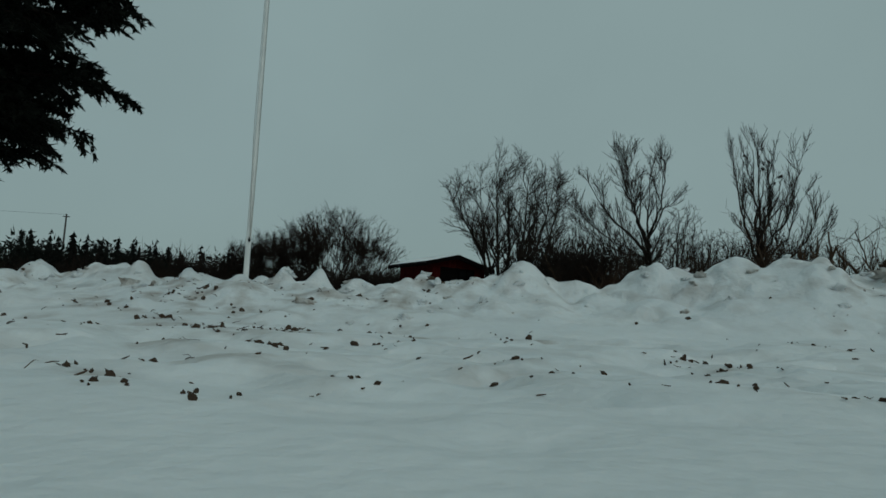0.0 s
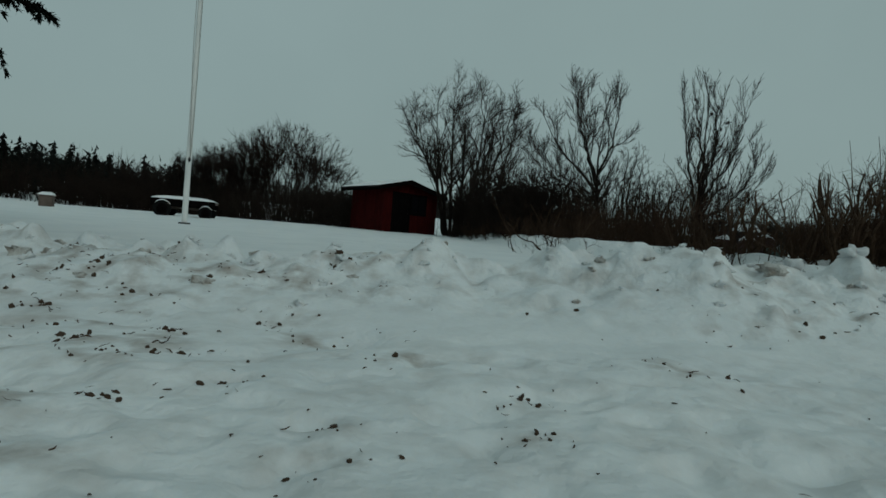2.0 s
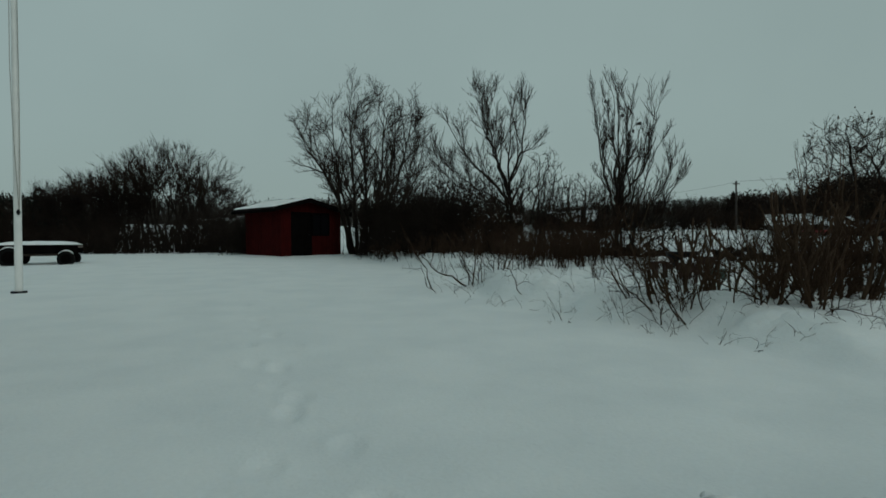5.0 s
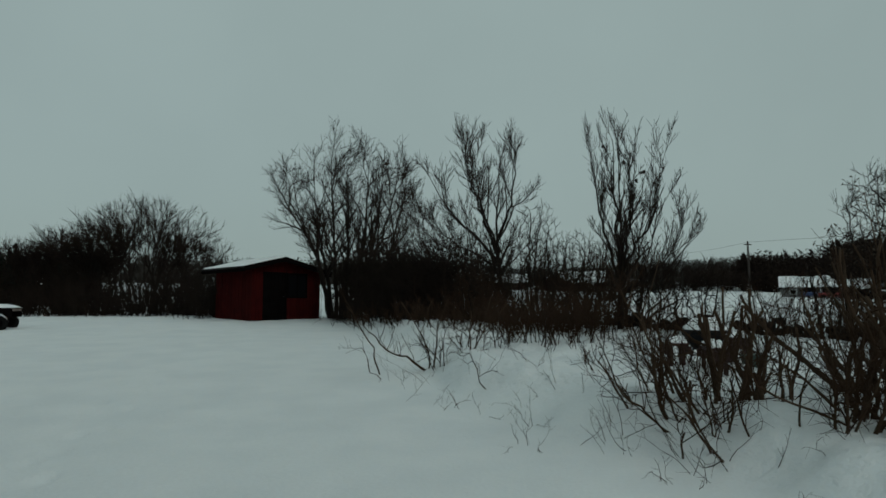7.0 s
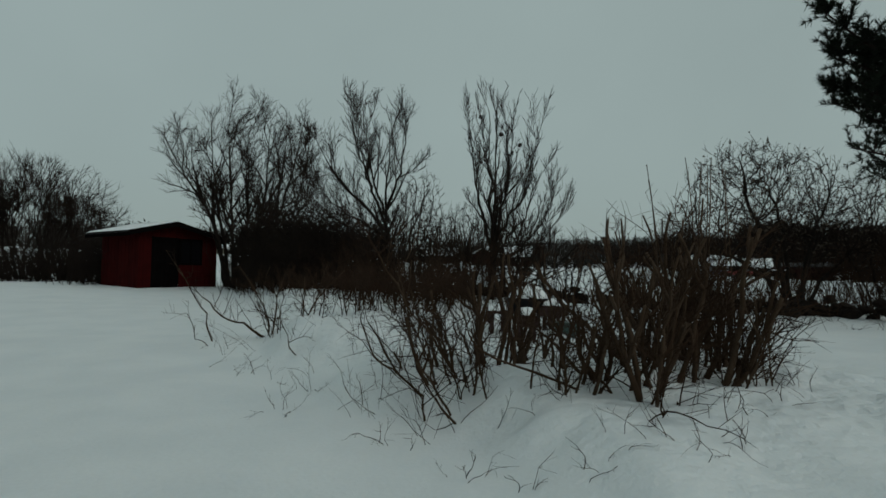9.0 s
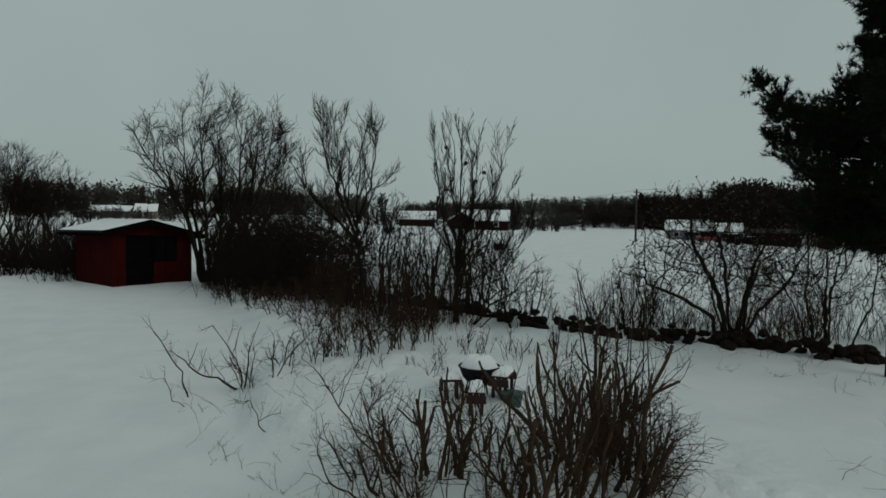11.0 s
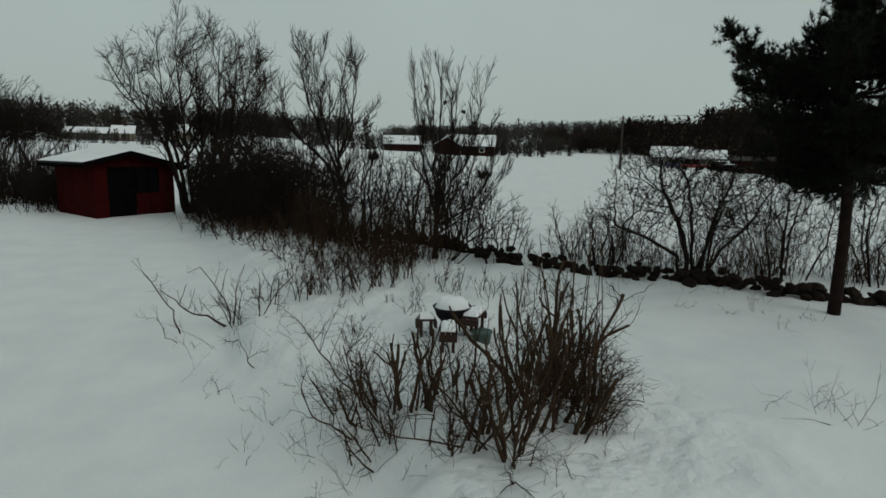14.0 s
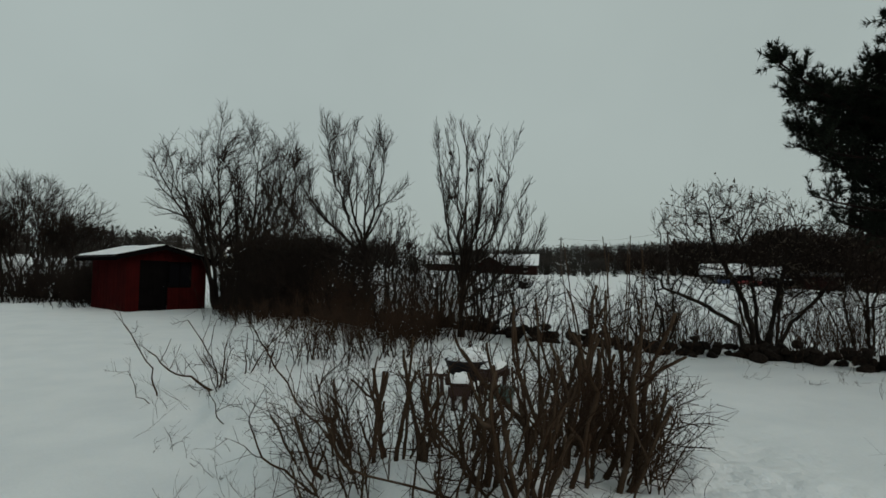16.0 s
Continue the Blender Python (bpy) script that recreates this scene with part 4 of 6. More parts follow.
for k, (x, y, h, w) in enumerate([(3.3, 20.4, 0.9, 0.8), (3.7, 18.6, 0.9, 0.8), (4.2, 16.9, 1.0, 0.8), (4.7, 15.4, 1.0, 0.8), (5.2, 14.2, 1.1, 0.8), (2.9, 22.2, 0.8, 0.7), (5.9, 14.9, 1.2, 0.8), (6.4, 13.9, 1.1, 0.7)]):
    bush(at(x, y), h, w, 14, "low brown brush at the edge of the thicket", 50 + k, TWIG_RED, 0.005, (7, 5), name="low_brush", r=0.012, group="low brush")
for k, (x, y, h) in enumerate([(4.3, 12.2, 1.0), (4.8, 12.3, 1.1), (5.3, 12.5, 1.1), (5.8, 12.8, 1.15), (6.3, 13.0, 1.1)]):
    bush(at(x, y), h, 0.5, 16, "row of thin reddish brown hedge shoots in snow", 60 + k, TWIG_RED, 0.0035, (6, 3), name="hedge_shrub", r=0.011, group="thin hedge row", up=0.12)
for k, (x, y, h) in enumerate([(6.6, 12.0, 0.7), (7.0, 11.7, 0.65), (7.35, 11.2, 0.6), (7.8, 10.7, 0.6), (7.1, 12.6, 0.8), (7.7, 12.0, 0.7), (8.3, 11.3, 0.6), (8.9, 10.8, 0.5)]):
    bush(at(x, y), h, 0.30, 5, "few thin hedge shoots sticking out of the snow", 70 + k, TWIG_RED, 0.003, (4, 2), name="hedge_shoots", r=0.009, group="sparse shoots", up=0.1)
trs = np.random.RandomState(58)
for k in range(34):
    x, y = trs.uniform(4.4, 8.8), trs.uniform(9.4, 13.0)
    if math.hypot(x - 5.98, y - 9.55) > 0.75 and x < 10.5 - 0.25 * (y - 9.4):
        bush(at(x, y), trs.uniform(0.22, 0.5), 0.16, 3, "few thin hedge shoots sticking out of the snow", 500 + k, TWIG_RED, 0.0025, (3, 2), name="hedge_shoots", r=0.006, group="sparse shoots", up=0.1)
bush(at(3.45, 11.5), 0.8, 0.55, 7, "small low shrub with arching twigs in snow", 81, TWIG_RED, 0.0035, (5, 3), r=0.012)
bush(at(3.75, 11.9), 0.7, 0.35, 5, "small low shrub with arching twigs in snow", 82, TWIG_RED, 0.0035, (5, 3), r=0.01)
for k, (x, y, h, n) in enumerate([(2.6, 9.95, 0.8, 2), (2.8, 9.5, 0.35, 3), (3.05, 11.0, 0.7, 4), (3.45, 11.25, 0.6, 4), (3.3, 8.8, 0.4, 4), (2.4, 11.15, 0.6, 3), (2.75, 9.15, 0.3, 4), (3.4, 8.35, 0.35, 5), (3.87, 8.95, 0.45, 4), (3.1, 7.75, 0.3, 6), (3.65, 7.65, 0.5, 5), (3.85, 7.45, 0.6, 5), (3.8, 6.75, 0.35, 5), (4.0, 7.0, 0.55, 5), (4.0, 6.2, 0.28, 5),
                                   (4.15, 5.9, 0.22, 4), (4.45, 5.8, 0.22, 3), (4.65, 5.85, 0.3, 5), (4.95, 5.75, 0.35, 4), (5.25, 5.8, 0.35, 5), (4.95, 6.6, 0.4, 5), (4.6, 6.7, 0.45, 5), (6.8, 6.9, 0.38, 5), (6.55, 6.5, 0.35, 4), (6.2, 6.2, 0.4, 5), (5.7, 6.0, 0.35, 5), (8.75, 6.25, 0.6, 6), (8.95, 6.3, 0.55, 5), (9.1, 5.9, 0.6, 5), (4.1, 8.6, 0.45, 4), (3.6, 10.1, 0.45, 3), (3.9, 9.6, 0.4, 4), (4.15, 10.3, 0.5, 4), (3.4, 14.8, 0.5, 4), (4.0, 12.7, 0.5, 4), (3.8, 13.8, 0.5, 4), (11.3, 10.9, 0.45, 6), (11.8, 10.4, 0.5, 6), (10.9, 9.4, 0.3, 5), (11.5, 9.3, 0.35, 6), (11.1, 8.5, 0.3, 5), (10.4, 9.9, 0.3, 5), (12.1, 9.7, 0.45, 6), (10.6, 11.6, 0.45, 6), (11.9, 8.6, 0.35, 5)]):
    twig_tuft(x, y, h, n, 90 + k)
for k, (x, y, h) in enumerate([(22.2, 43.3, 0.95), (17.9, 61.0, 1.2)]):
    bush(at(x, y), h, h * 0.6, 30, "round dark shrub alone in the snowy field", 130 + k, BARK, 0.012, (10, 6), name="round_shrub", r=0.02, group="field shrubs")
# behind the stone wall
crown_tree("bare_shrub", at(11.95, 11.3), [[(0, 0, 0), (-0.1, 0, 0.5), (-0.35, 0, 1.2), (-0.7, 0.1, 1.8)], [(0.1, 0, 0), (0.1, 0.1, 0.7), (0.0, 0.1, 1.6)], [(0.15, 0.1, 0), (0.5, 0.1, 0.7), (0.9, 0.1, 1.5)], [(-0.15, 0, 0), (-0.5, -0.1, 0.6), (-1.2, -0.1, 0.95), (-1.9, 0, 1.2)], [(0.1, -0.1, 0), (0.35, -0.1, 1.0), (0.5, -0.2, 1.7)], [(0.3, 0, 0), (0.9, 0.1, 0.6), (1.6, 0.1, 1.1)]],
           [(-0.5, 0, 2.05, 1.5, 1.0, 0.85), (0.9, 0, 1.7, 1.5, 1.0, 0.8), (-1.5, 0, 1.4, 0.9, 0.7, 0.6), (-0.8, 0.2, 2.5, 0.8, 0.7, 0.5)], 2600, "wide dark forked bush behind the stone wall, few dry leaves", 110, 0.048, 0.0048, stride=0.12, reach=1.2, kill=0.13, up=0.05, wob=0.2, shoots=4, shoot=0.22, category="shrub", wood_r=0.025, leaves=0.4)
for k, (x, y, h, w, n) in enumerate([(14.2, 10.9, 2.9, 1.3, 1100), (13.4, 12.4, 2.4, 1.2, 700), (15.8, 9.9, 2.8, 1.3, 800), (10.9, 12.7, 1.7, 0.8, 380), (17.2, 9.4, 2.2, 1.2, 450)]):
    round_bush(x, y, h, w, 7, n, "leafless bush behind the stone wall", 111 + k, 0.0052, 0.03, 0.5, "bushes by the wall", leaves=0.15)
for k, (x, y, h, w) in enumerate([(10.95, 14.4, 1.7, 0.4), (10.1, 15.0, 1.1, 0.5), (9.4, 15.4, 1.0, 0.5), (10.6, 13.6, 1.2, 0.4), (11.9, 13.2, 1.4, 0.5)]):
    bush(at(x, y), h, w, 4, "pale thin sapling in the snowy field", 120 + k, TWIG, 0.003, (7, 4), name="sapling", r=0.014, group="saplings", up=0.1)


# ---- the cut-back hedge near the camera ----
def cut_hedge(place, seed, n, tall, thick, lean_x, lean_y, spread_r, brush):
    rs = np.random.RandomState(seed)
    t = thing("hedge_shrub", Matrix.Translation(place), "hard-pruned brown hedge shrub with bare stems cut off bluntly", "shrub", "front hedge")
    twigs = Tubes()
    for k in range(n):
        tb = Tubes()
        a, q = rs.uniform(0, 2 * math.pi), rs.uniform(0, 1) ** 0.6
        bx, by = math.cos(a) * q * spread_r, math.sin(a) * q * spread_r
        p = np.array((bx, by, height(place[0] + bx, place[1] + by) - place[2] - 0.06))
        out = 0.75 * q * rs.uniform(0.1, 1.2)
        d = unit(np.array((math.cos(a) * out + lean_x * rs.uniform(0.2, 1.3) + rs.normal(0, 0.14), math.sin(a) * out + lean_y * rs.uniform(0.2, 1.3) + rs.normal(0, 0.14), 1.0)))
        length, r = tall * (rs.uniform(0.5, 1.05) if rs.uniform() < 0.8 else rs.uniform(0.25, 0.45)), thick * rs.uniform(0.4, 1.0)
        pts, dd = bent(rs, p, d, length, 9, 0.13, 0.05)
        tb.tube(pts + [pts[-1] + dd * 0.004], [r * (1 - 0.4 * i / 9) * rs.uniform(0.85, 1.15) for i in range(10)] + [0.002], 8)
        # forks that stand up from the stem, cut off too
        for _ in range(rs.choice((0, 1, 1, 2, 3))):
            i = rs.randint(2, 8)
            fp, fd = bent(rs, pts[i], unit(d * 0.6 + rs.normal(0, 0.4, 3) + np.array((0, 0, 0.5))), length * rs.uniform(0.2, 0.5), 5, 0.13, 0.12)
            fr = r * rs.uniform(0.4, 0.75)
            tb.tube(fp + [fp[-1] + fd * 0.003], [fr * (1 - 0.3 * j / 5) for j in range(6)] + [0.001], 6)
        tb.make("stem", STEM, t)
        for _ in range(int(brush * rs.uniform(0.4, 1.6))):
            i = rs.randint(1, 9)
            sp = pts[i] + (pts[i + 1] - pts[i]) * rs.uniform()
            td = unit(d * 0.7 + rs.normal(0, 0.6, 3) + np.array((lean_x * 0.7, lean_y * 0.7, 0.25)))
            branch_out(rs, twigs, twigs, sp, td, rs.uniform(0.003, 0.0065), rs.uniform(0.18, 0.55), 1, dict(ORDER, levels=2, kids=(0, 5, 0), min_r=0.0022, wob=0.24, up=0.03, angle=(38, 48, 42)))
    tagged(twigs.make("brushwood", TWIG_RED, t, False), "fine twigs that grow from the hedge stems", kind="stuff")
    return t


for k, (x, y, n, h, th, lx, ly, sr, br) in enumerate([(4.72, 8.35, 9, 0.95, 0.020, -0.35, 0.0, 0.25, 7), (4.55, 8.0, 5, 0.8, 0.013, -0.5, -0.2, 0.2, 5), (5.12, 8.28, 9, 1.05, 0.026, -0.05, 0.0, 0.22, 5), (5.25, 7.5, 8, 1.1, 0.018, -0.1, -0.2, 0.26, 7), (5.5, 8.55, 9, 1.0, 0.022, 0.0, 0.1, 0.3, 4), (5.8, 7.6, 10, 1.15, 0.027, 0.05, -0.1, 0.28, 5),
                                                 (5.75, 7.15, 7, 1.2, 0.024, 0.35, 0.0, 0.2, 7), (6.32, 7.5, 9, 1.3, 0.028, 0.30, 0.05, 0.25, 9), (6.3, 8.0, 7, 1.2, 0.022, 0.0, 0.1, 0.3, 5), (6.65, 8.45, 15, 1.5, 0.030, 0.05, 0.1, 0.26, 7), (6.75, 7.9, 12, 1.4, 0.027, 0.25, 0.0, 0.28, 13), (6.7, 7.5, 6, 0.85, 0.013, 0.12, 0.0, 0.25, 12), (6.5, 7.2, 5, 0.75, 0.012, 0.12, -0.12, 0.2, 8), (4.55, 8.45, 5, 0.85, 0.013, -0.5, 0.1, 0.22, 5), (4.75, 7.7, 5, 0.75, 0.012, -0.4, -0.4, 0.25, 5), (5.6, 7.0, 3, 0.42, 0.009, 0.1, -0.4, 0.25, 4)]):
    cut_hedge(at(x - 0.33, y - 0.68), 140 + k, n, h * (1.0 if x > 6.2 else 0.86), th, lx, ly, sr, br)


def arching_stem(x, y, bends, r, seed, shoots=7, fine=16):
    """An old stem that lies low and rises towards its end, with upright shoots along it."""
    rs = np.random.RandomState(seed)
    place = at(x, y)
    t = thing("hedge_shrub", Matrix.Translation(place), "old brown hedge stem arching low over the snow", "shrub", "front hedge")
    b = [np.array((0, 0, -0.06))] + [np.array(q, float) for q in bends]
    pts = []
    for p, q in zip(b, b[1:]):
        pts += [p * (1 - f) + q * f + rs.normal(0, 0.012, 3) for f in (0.0, 0.33, 0.66)]
    pts.append(b[-1])
    tb, twigs = Tubes(), Tubes()
    m = len(pts) - 1
    tb.tube(pts, [r * (1 - 0.55 * i / m) * rs.uniform(0.9, 1.1) for i in range(m + 1)], 8)
    tb.make("stem", STEM, t)
    for k in range(shoots):
        i = rs.randint(2, m)
        sp, _d = bent(rs, pts[i], unit(np.array((rs.normal(0, 0.3), rs.normal(0, 0.3), 1.0))), rs.uniform(0.2, 0.55), 4, 0.12, 0.06)
        tb = Tubes()
        q = r * rs.uniform(0.25, 0.45)
        tb.tube(sp, [q, q * 0.9, q * 0.8, q * 0.7, q * 0.6], 6)
        tb.make("shoot", STEM, t)
    for _ in range(fine):
        i = rs.randint(2, m + 1)
        branch_out(rs, twigs, twigs, pts[i], unit(rs.normal(0, 0.6, 3) + np.array((0, 0, 0.35))), rs.uniform(0.003, 0.006), rs.uniform(0.15, 0.45), 1, dict(ORDER, levels=2, kids=(0, 5, 0), min_r=0.0022, wob=0.24, up=0.03, angle=(38, 48, 42)))
    tagged(twigs.make("brushwood", TWIG_RED, t, False), "fine twigs that grow from the old stem", kind="stuff")


for k, (x, y, bends, r) in enumerate([(5.25, 6.6, [(0.3, 0.1, 0.3), (0.6, 0.25, 0.65), (0.9, 0.4, 1.05)], 0.014), (5.2, 6.65, [(-0.2, 0.05, 0.2), (-0.4, 0.1, 0.48), (-0.5, 0.15, 0.85)], 0.012), (5.1, 6.75, [(-0.45, -0.05, 0.12), (-0.9, -0.1, 0.3), (-1.0, -0.1, 0.55)], 0.010), (4.4, 7.5, [(-0.2, 0, 0.25), (-0.45, -0.05, 0.55), (-0.65, -0.05, 0.9)], 0.011)]):
    arching_stem(x, y, bends, r, 720 + k, 6, 8)
for k, (x, y, bends, r, shoots, fine) in enumerate([
        (2.37, 11.7, [(-0.08, 0, 0.25), (-0.22, 0.05, 0.55), (-0.48, 0.1, 0.95)], 0.013, 1, 4),
        (2.4, 11.25, [(-0.2, 0, 0.1), (-0.32, 0, 0.42)], 0.007, 0, 3),
        (3.05, 11.8, [(-0.3, 0, 0.18), (-0.6, 0, 0.28), (-0.85, 0, 0.55)], 0.018, 4, 7),
        (3.08, 11.85, [(0.0, 0, 0.25), (-0.12, 0, 0.5), (-0.4, 0, 0.95)], 0.013, 3, 6),
        (3.12, 11.75, [(0.05, 0, 0.3), (0.08, 0, 0.62)], 0.015, 2, 5),
        (3.5, 11.0, [(-0.02, 0, 0.25), (0.0, 0, 0.52)], 0.011, 1, 3),
        (3.52, 11.05, [(0.18, 0, 0.25), (0.5, 0, 0.6)], 0.011, 2, 5),
        (3.35, 9.7, [(-0.1, 0, 0.12), (-0.2, 0, 0.38)], 0.008, 1, 5),
        (4.16, 7.48, [(-0.2, 0, 0.12), (-0.42, 0, 0.28), (-0.52, 0, 0.52)], 0.011, 3, 9)]):
    arching_stem(x, y, bends, r, 760 + k, shoots, fine)


hrs = np.random.RandomState(171)
for x, y, h in ((6.5, 7.4, 1.9), (6.62, 7.5, 1.85), (6.8, 7.55, 1.85), (6.95, 7.4, 1.8), (6.35, 7.2, 1.7), (6.45, 7.6, 1.85), (6.7, 7.3, 1.75), (6.2, 7.5, 1.6)):
    t = thing("tall_shoot", Matrix.Translation(at(x, y)), "tall thin bare shoot standing above the hedge", "shoot", "tall shoots")
    tb = Tubes()
    pts, dd = bent(hrs, np.array((0, 0, -0.06)), unit(np.array((hrs.normal(0, 0.05), 0, 1.0))), h, 8, 0.035, 0.02)
    tb.tube(pts, [0.009 - 0.0007 * i for i in range(9)], 6)
    tb.make("stem", STEM, t)


# ---- conifers ----
def needle_tuft(tb, rs, p, d, length, n, w):
    q = d + rs.normal(0, 0.55, (n, 3))
    q /= np.linalg.norm(q, axis=1)[:, None]
    side = np.stack([q[:, 1], -q[:, 0], np.zeros(n)], 1) + rs.normal(0, 0.5, (n, 3))
    side *= 0.5 * w / (np.linalg.norm(side, axis=1)[:, None] + 1e-9)
    tips = p + q * length * rs.uniform(0.6, 1.1, (n, 1))
    n0 = len(tb.v)
    tb.v += np.stack([p - side, p + side, tips], 1).reshape(-1, 3).tolist()
    tb.f += [(n0 + 3 * k, n0 + 3 * k + 1, n0 + 3 * k + 2) for k in range(n)]


def pine(place, tall):
    rs = np.random.RandomState(7)
    t = thing("pine", Matrix.Translation(place), "dark green pine with a bare reddish trunk by the stone wall", "tree")
    trunk, limbs, leaf = Tubes(), Tubes(), Tubes()
    pts = [np.array((0.03 * math.sin(i * 0.8) - 0.75 * (i / 14) ** 1.1, 0.03 * math.cos(i), -0.1 + tall * i / 14)) for i in range(15)]
    trunk.tube(pts, [0.095 * (1 - 0.9 * i / 14) + 0.008 for i in range(15)], 10)
    trunk.make("trunk", PINE_BARK, t)
    z = 2.1
    while z < tall - 0.1:
        s = (z - 2.1) / (tall - 2.1)
        reach = float(np.interp(z, (2.1, 2.6, 3.2, 3.7, 4.1, 4.6, 5.5, 7.0, 8.3, tall), (1.1, 1.9, 2.1, 1.5, 0.85, 0.55, 0.5, 0.45, 0.35, 0.06)))
        for k in range(9):
            a = rs.uniform(0, 2 * math.pi)
            length = reach * rs.uniform(0.45, 1.12)
            d = unit(np.array((math.cos(a), math.sin(a), rs.uniform(-0.15, 0.25))))
            bp, _ = bent(rs, np.array((-0.75 * (z / tall) ** 1.1, 0, z)), d, length, 6, 0.10, 0.07)
            limbs.tube(bp, [0.03 * (1 - s * 0.6) * (1 - 0.8 * i / 6) + 0.004 for i in range(7)], 5)
            for _ in range(int(9 + 22 * length)):
                f = rs.uniform(0.25, 1.0)
                i = min(int(f * 6), 5)
                q = bp[i] + (bp[i + 1] - bp[i]) * rs.uniform()
                sd = unit(bp[i + 1] - bp[i] + rs.normal(0, 0.5, 3) + np.array((0, 0, 0.35)))
                sl = rs.uniform(0.12, 0.38) * (1.0 if z < 4.3 else 0.6)
                limbs.tube([q, q + sd * sl], [0.007, 0.004], 3)
                for g in (0.45, 0.75, 1.0):
                    needle_tuft(leaf, rs, q + sd * sl * g, unit(sd + np.array((0, 0, 0.25))), 0.12, 15, 0.017)
        z += rs.uniform(0.16, 0.30) * (1.0 if s < 0.5 else 0.85)
    # one long low limb that reaches out and up
    for az, z0, ln in ((172, 3.4, 2.7), (158, 3.75, 1.9), (195, 3.05, 2.4), (120, 3.5, 1.8)):
        d = unit(np.array((math.cos(radians(az)), math.sin(radians(az)), 0.12)))
        bp, _ = bent(rs, np.array((0, 0, z0)), d, ln, 8, 0.06, 0.04)
        limbs.tube(bp, [0.035 * (1 - 0.8 * i / 8) + 0.005 for i in range(9)], 6)
        for i in range(3, 9):
            for _ in range(22):
                sd = unit(d * 0.5 + rs.normal(0, 0.45, 3) + np.array((0, 0, 0.6)))
                sl = rs.uniform(0.1, 0.35)
                limbs.tube([bp[i], bp[i] + sd * sl], [0.007, 0.004], 3)
                for g in (0.4, 0.7, 1.0):
                    needle_tuft(leaf, rs, bp[i] + sd * sl * g, sd, 0.12, 18, 0.017)
    limbs.make("limbwork", PINE_BARK, t)
    leaf.make("foliage", NEEDLE, t, False)
    return t


pine(at(12.72, 8.75), 9.2)


def spruce(place, tall, low, reach_most):
    rs = np.random.RandomState(9)
    t = thing("spruce", Matrix.Translation(place), "large dark spruce with dense drooping needle branches", "tree")
    trunk, limbs, leaf = Tubes(), Tubes(), Tubes()
    trunk.tube([np.array((0, 0, -0.1 + tall * i / 10)) for i in range(11)], [0.17 * (1 - 0.93 * i / 10) for i in range(11)], 10)
    trunk.make("trunk", BARK, t)
    z = low
    while z < tall - 0.3:
        s = (z - low) / (tall - low)
        reach = reach_most * min(1.0, 0.40 + 0.38 * (z - low)) * (1 - max(0, s - 0.35) / 0.65) ** 0.8
        for k in range(14 if z < 3.4 else 7):
            a = rs.uniform(0, 2 * math.pi)
            length = reach * rs.uniform(0.75, 1.03)
            d = unit(np.array((math.cos(a), math.sin(a), 0.12)))
            bp, _ = bent(rs, np.array((0, 0, z)), d, length, 7, 0.08, -0.02)
            limbs.tube(bp, [0.026 * (1 - 0.85 * i / 7) + 0.003 for i in range(8)], 4)
            for _ in range(int((30 if z < 3.3 else 8) * length)):
                f = rs.uniform(0.18, 1.0)
                i = min(int(f * 7), 6)
                q = bp[i] + (bp[i + 1] - bp[i]) * rs.uniform()
                dd = unit(bp[i + 1] - bp[i])
                side = unit(np.cross(dd, (0, 0, 1))) * rs.choice((-1, 1))
                sd = unit(dd * 0.6 + side * rs.uniform(0.3, 1.0) + np.array((0, 0, rs.uniform(-0.7, -0.05))))
                sl = rs.uniform(0.12, 0.42) * (1.1 - 0.4 * f)
                if rs.uniform() < 0.4:
                    limbs.tube([q, q + sd * sl], [0.006, 0.003], 3)
                for g in np.arange(0.2, 1.05, 0.2):
                    c = q + sd * sl * g
                    needle_tuft(leaf, rs, c, sd, 0.09, 6, 0.036)
        z += rs.uniform(0.13, 0.20) if z < 4 else 0.3
    limbs.make("limbwork", BARK, t)
    leaf.make("foliage", SPRUCE_NEEDLE, t, False)
    return t


spruce(at(-5.42, 4.7), 7.5, 0.92, 2.42)


# ---- dry stone wall ----
def rock(rs, size):
    """An angular field stone."""
    bm = bmesh.new()
    for _ in range(26):
        d = unit(rs.normal(0, 1, 3)) * rs.uniform(0.40, 0.52)
        bm.verts.new((d[0] * size[0], d[1] * size[1], d[2] * size[2]))
    hull = bmesh.ops.convex_hull(bm, input=bm.verts)
    bmesh.ops.delete(bm, geom=list({g for g in hull["geom_interior"] + hull["geom_unused"] if isinstance(g, bmesh.types.BMVert)}), context="VERTS")
    me = bpy.data.meshes.new("stone")
    bm.to_mesh(me)
    bm.free()
    me.materials.append(STONE)
    return me


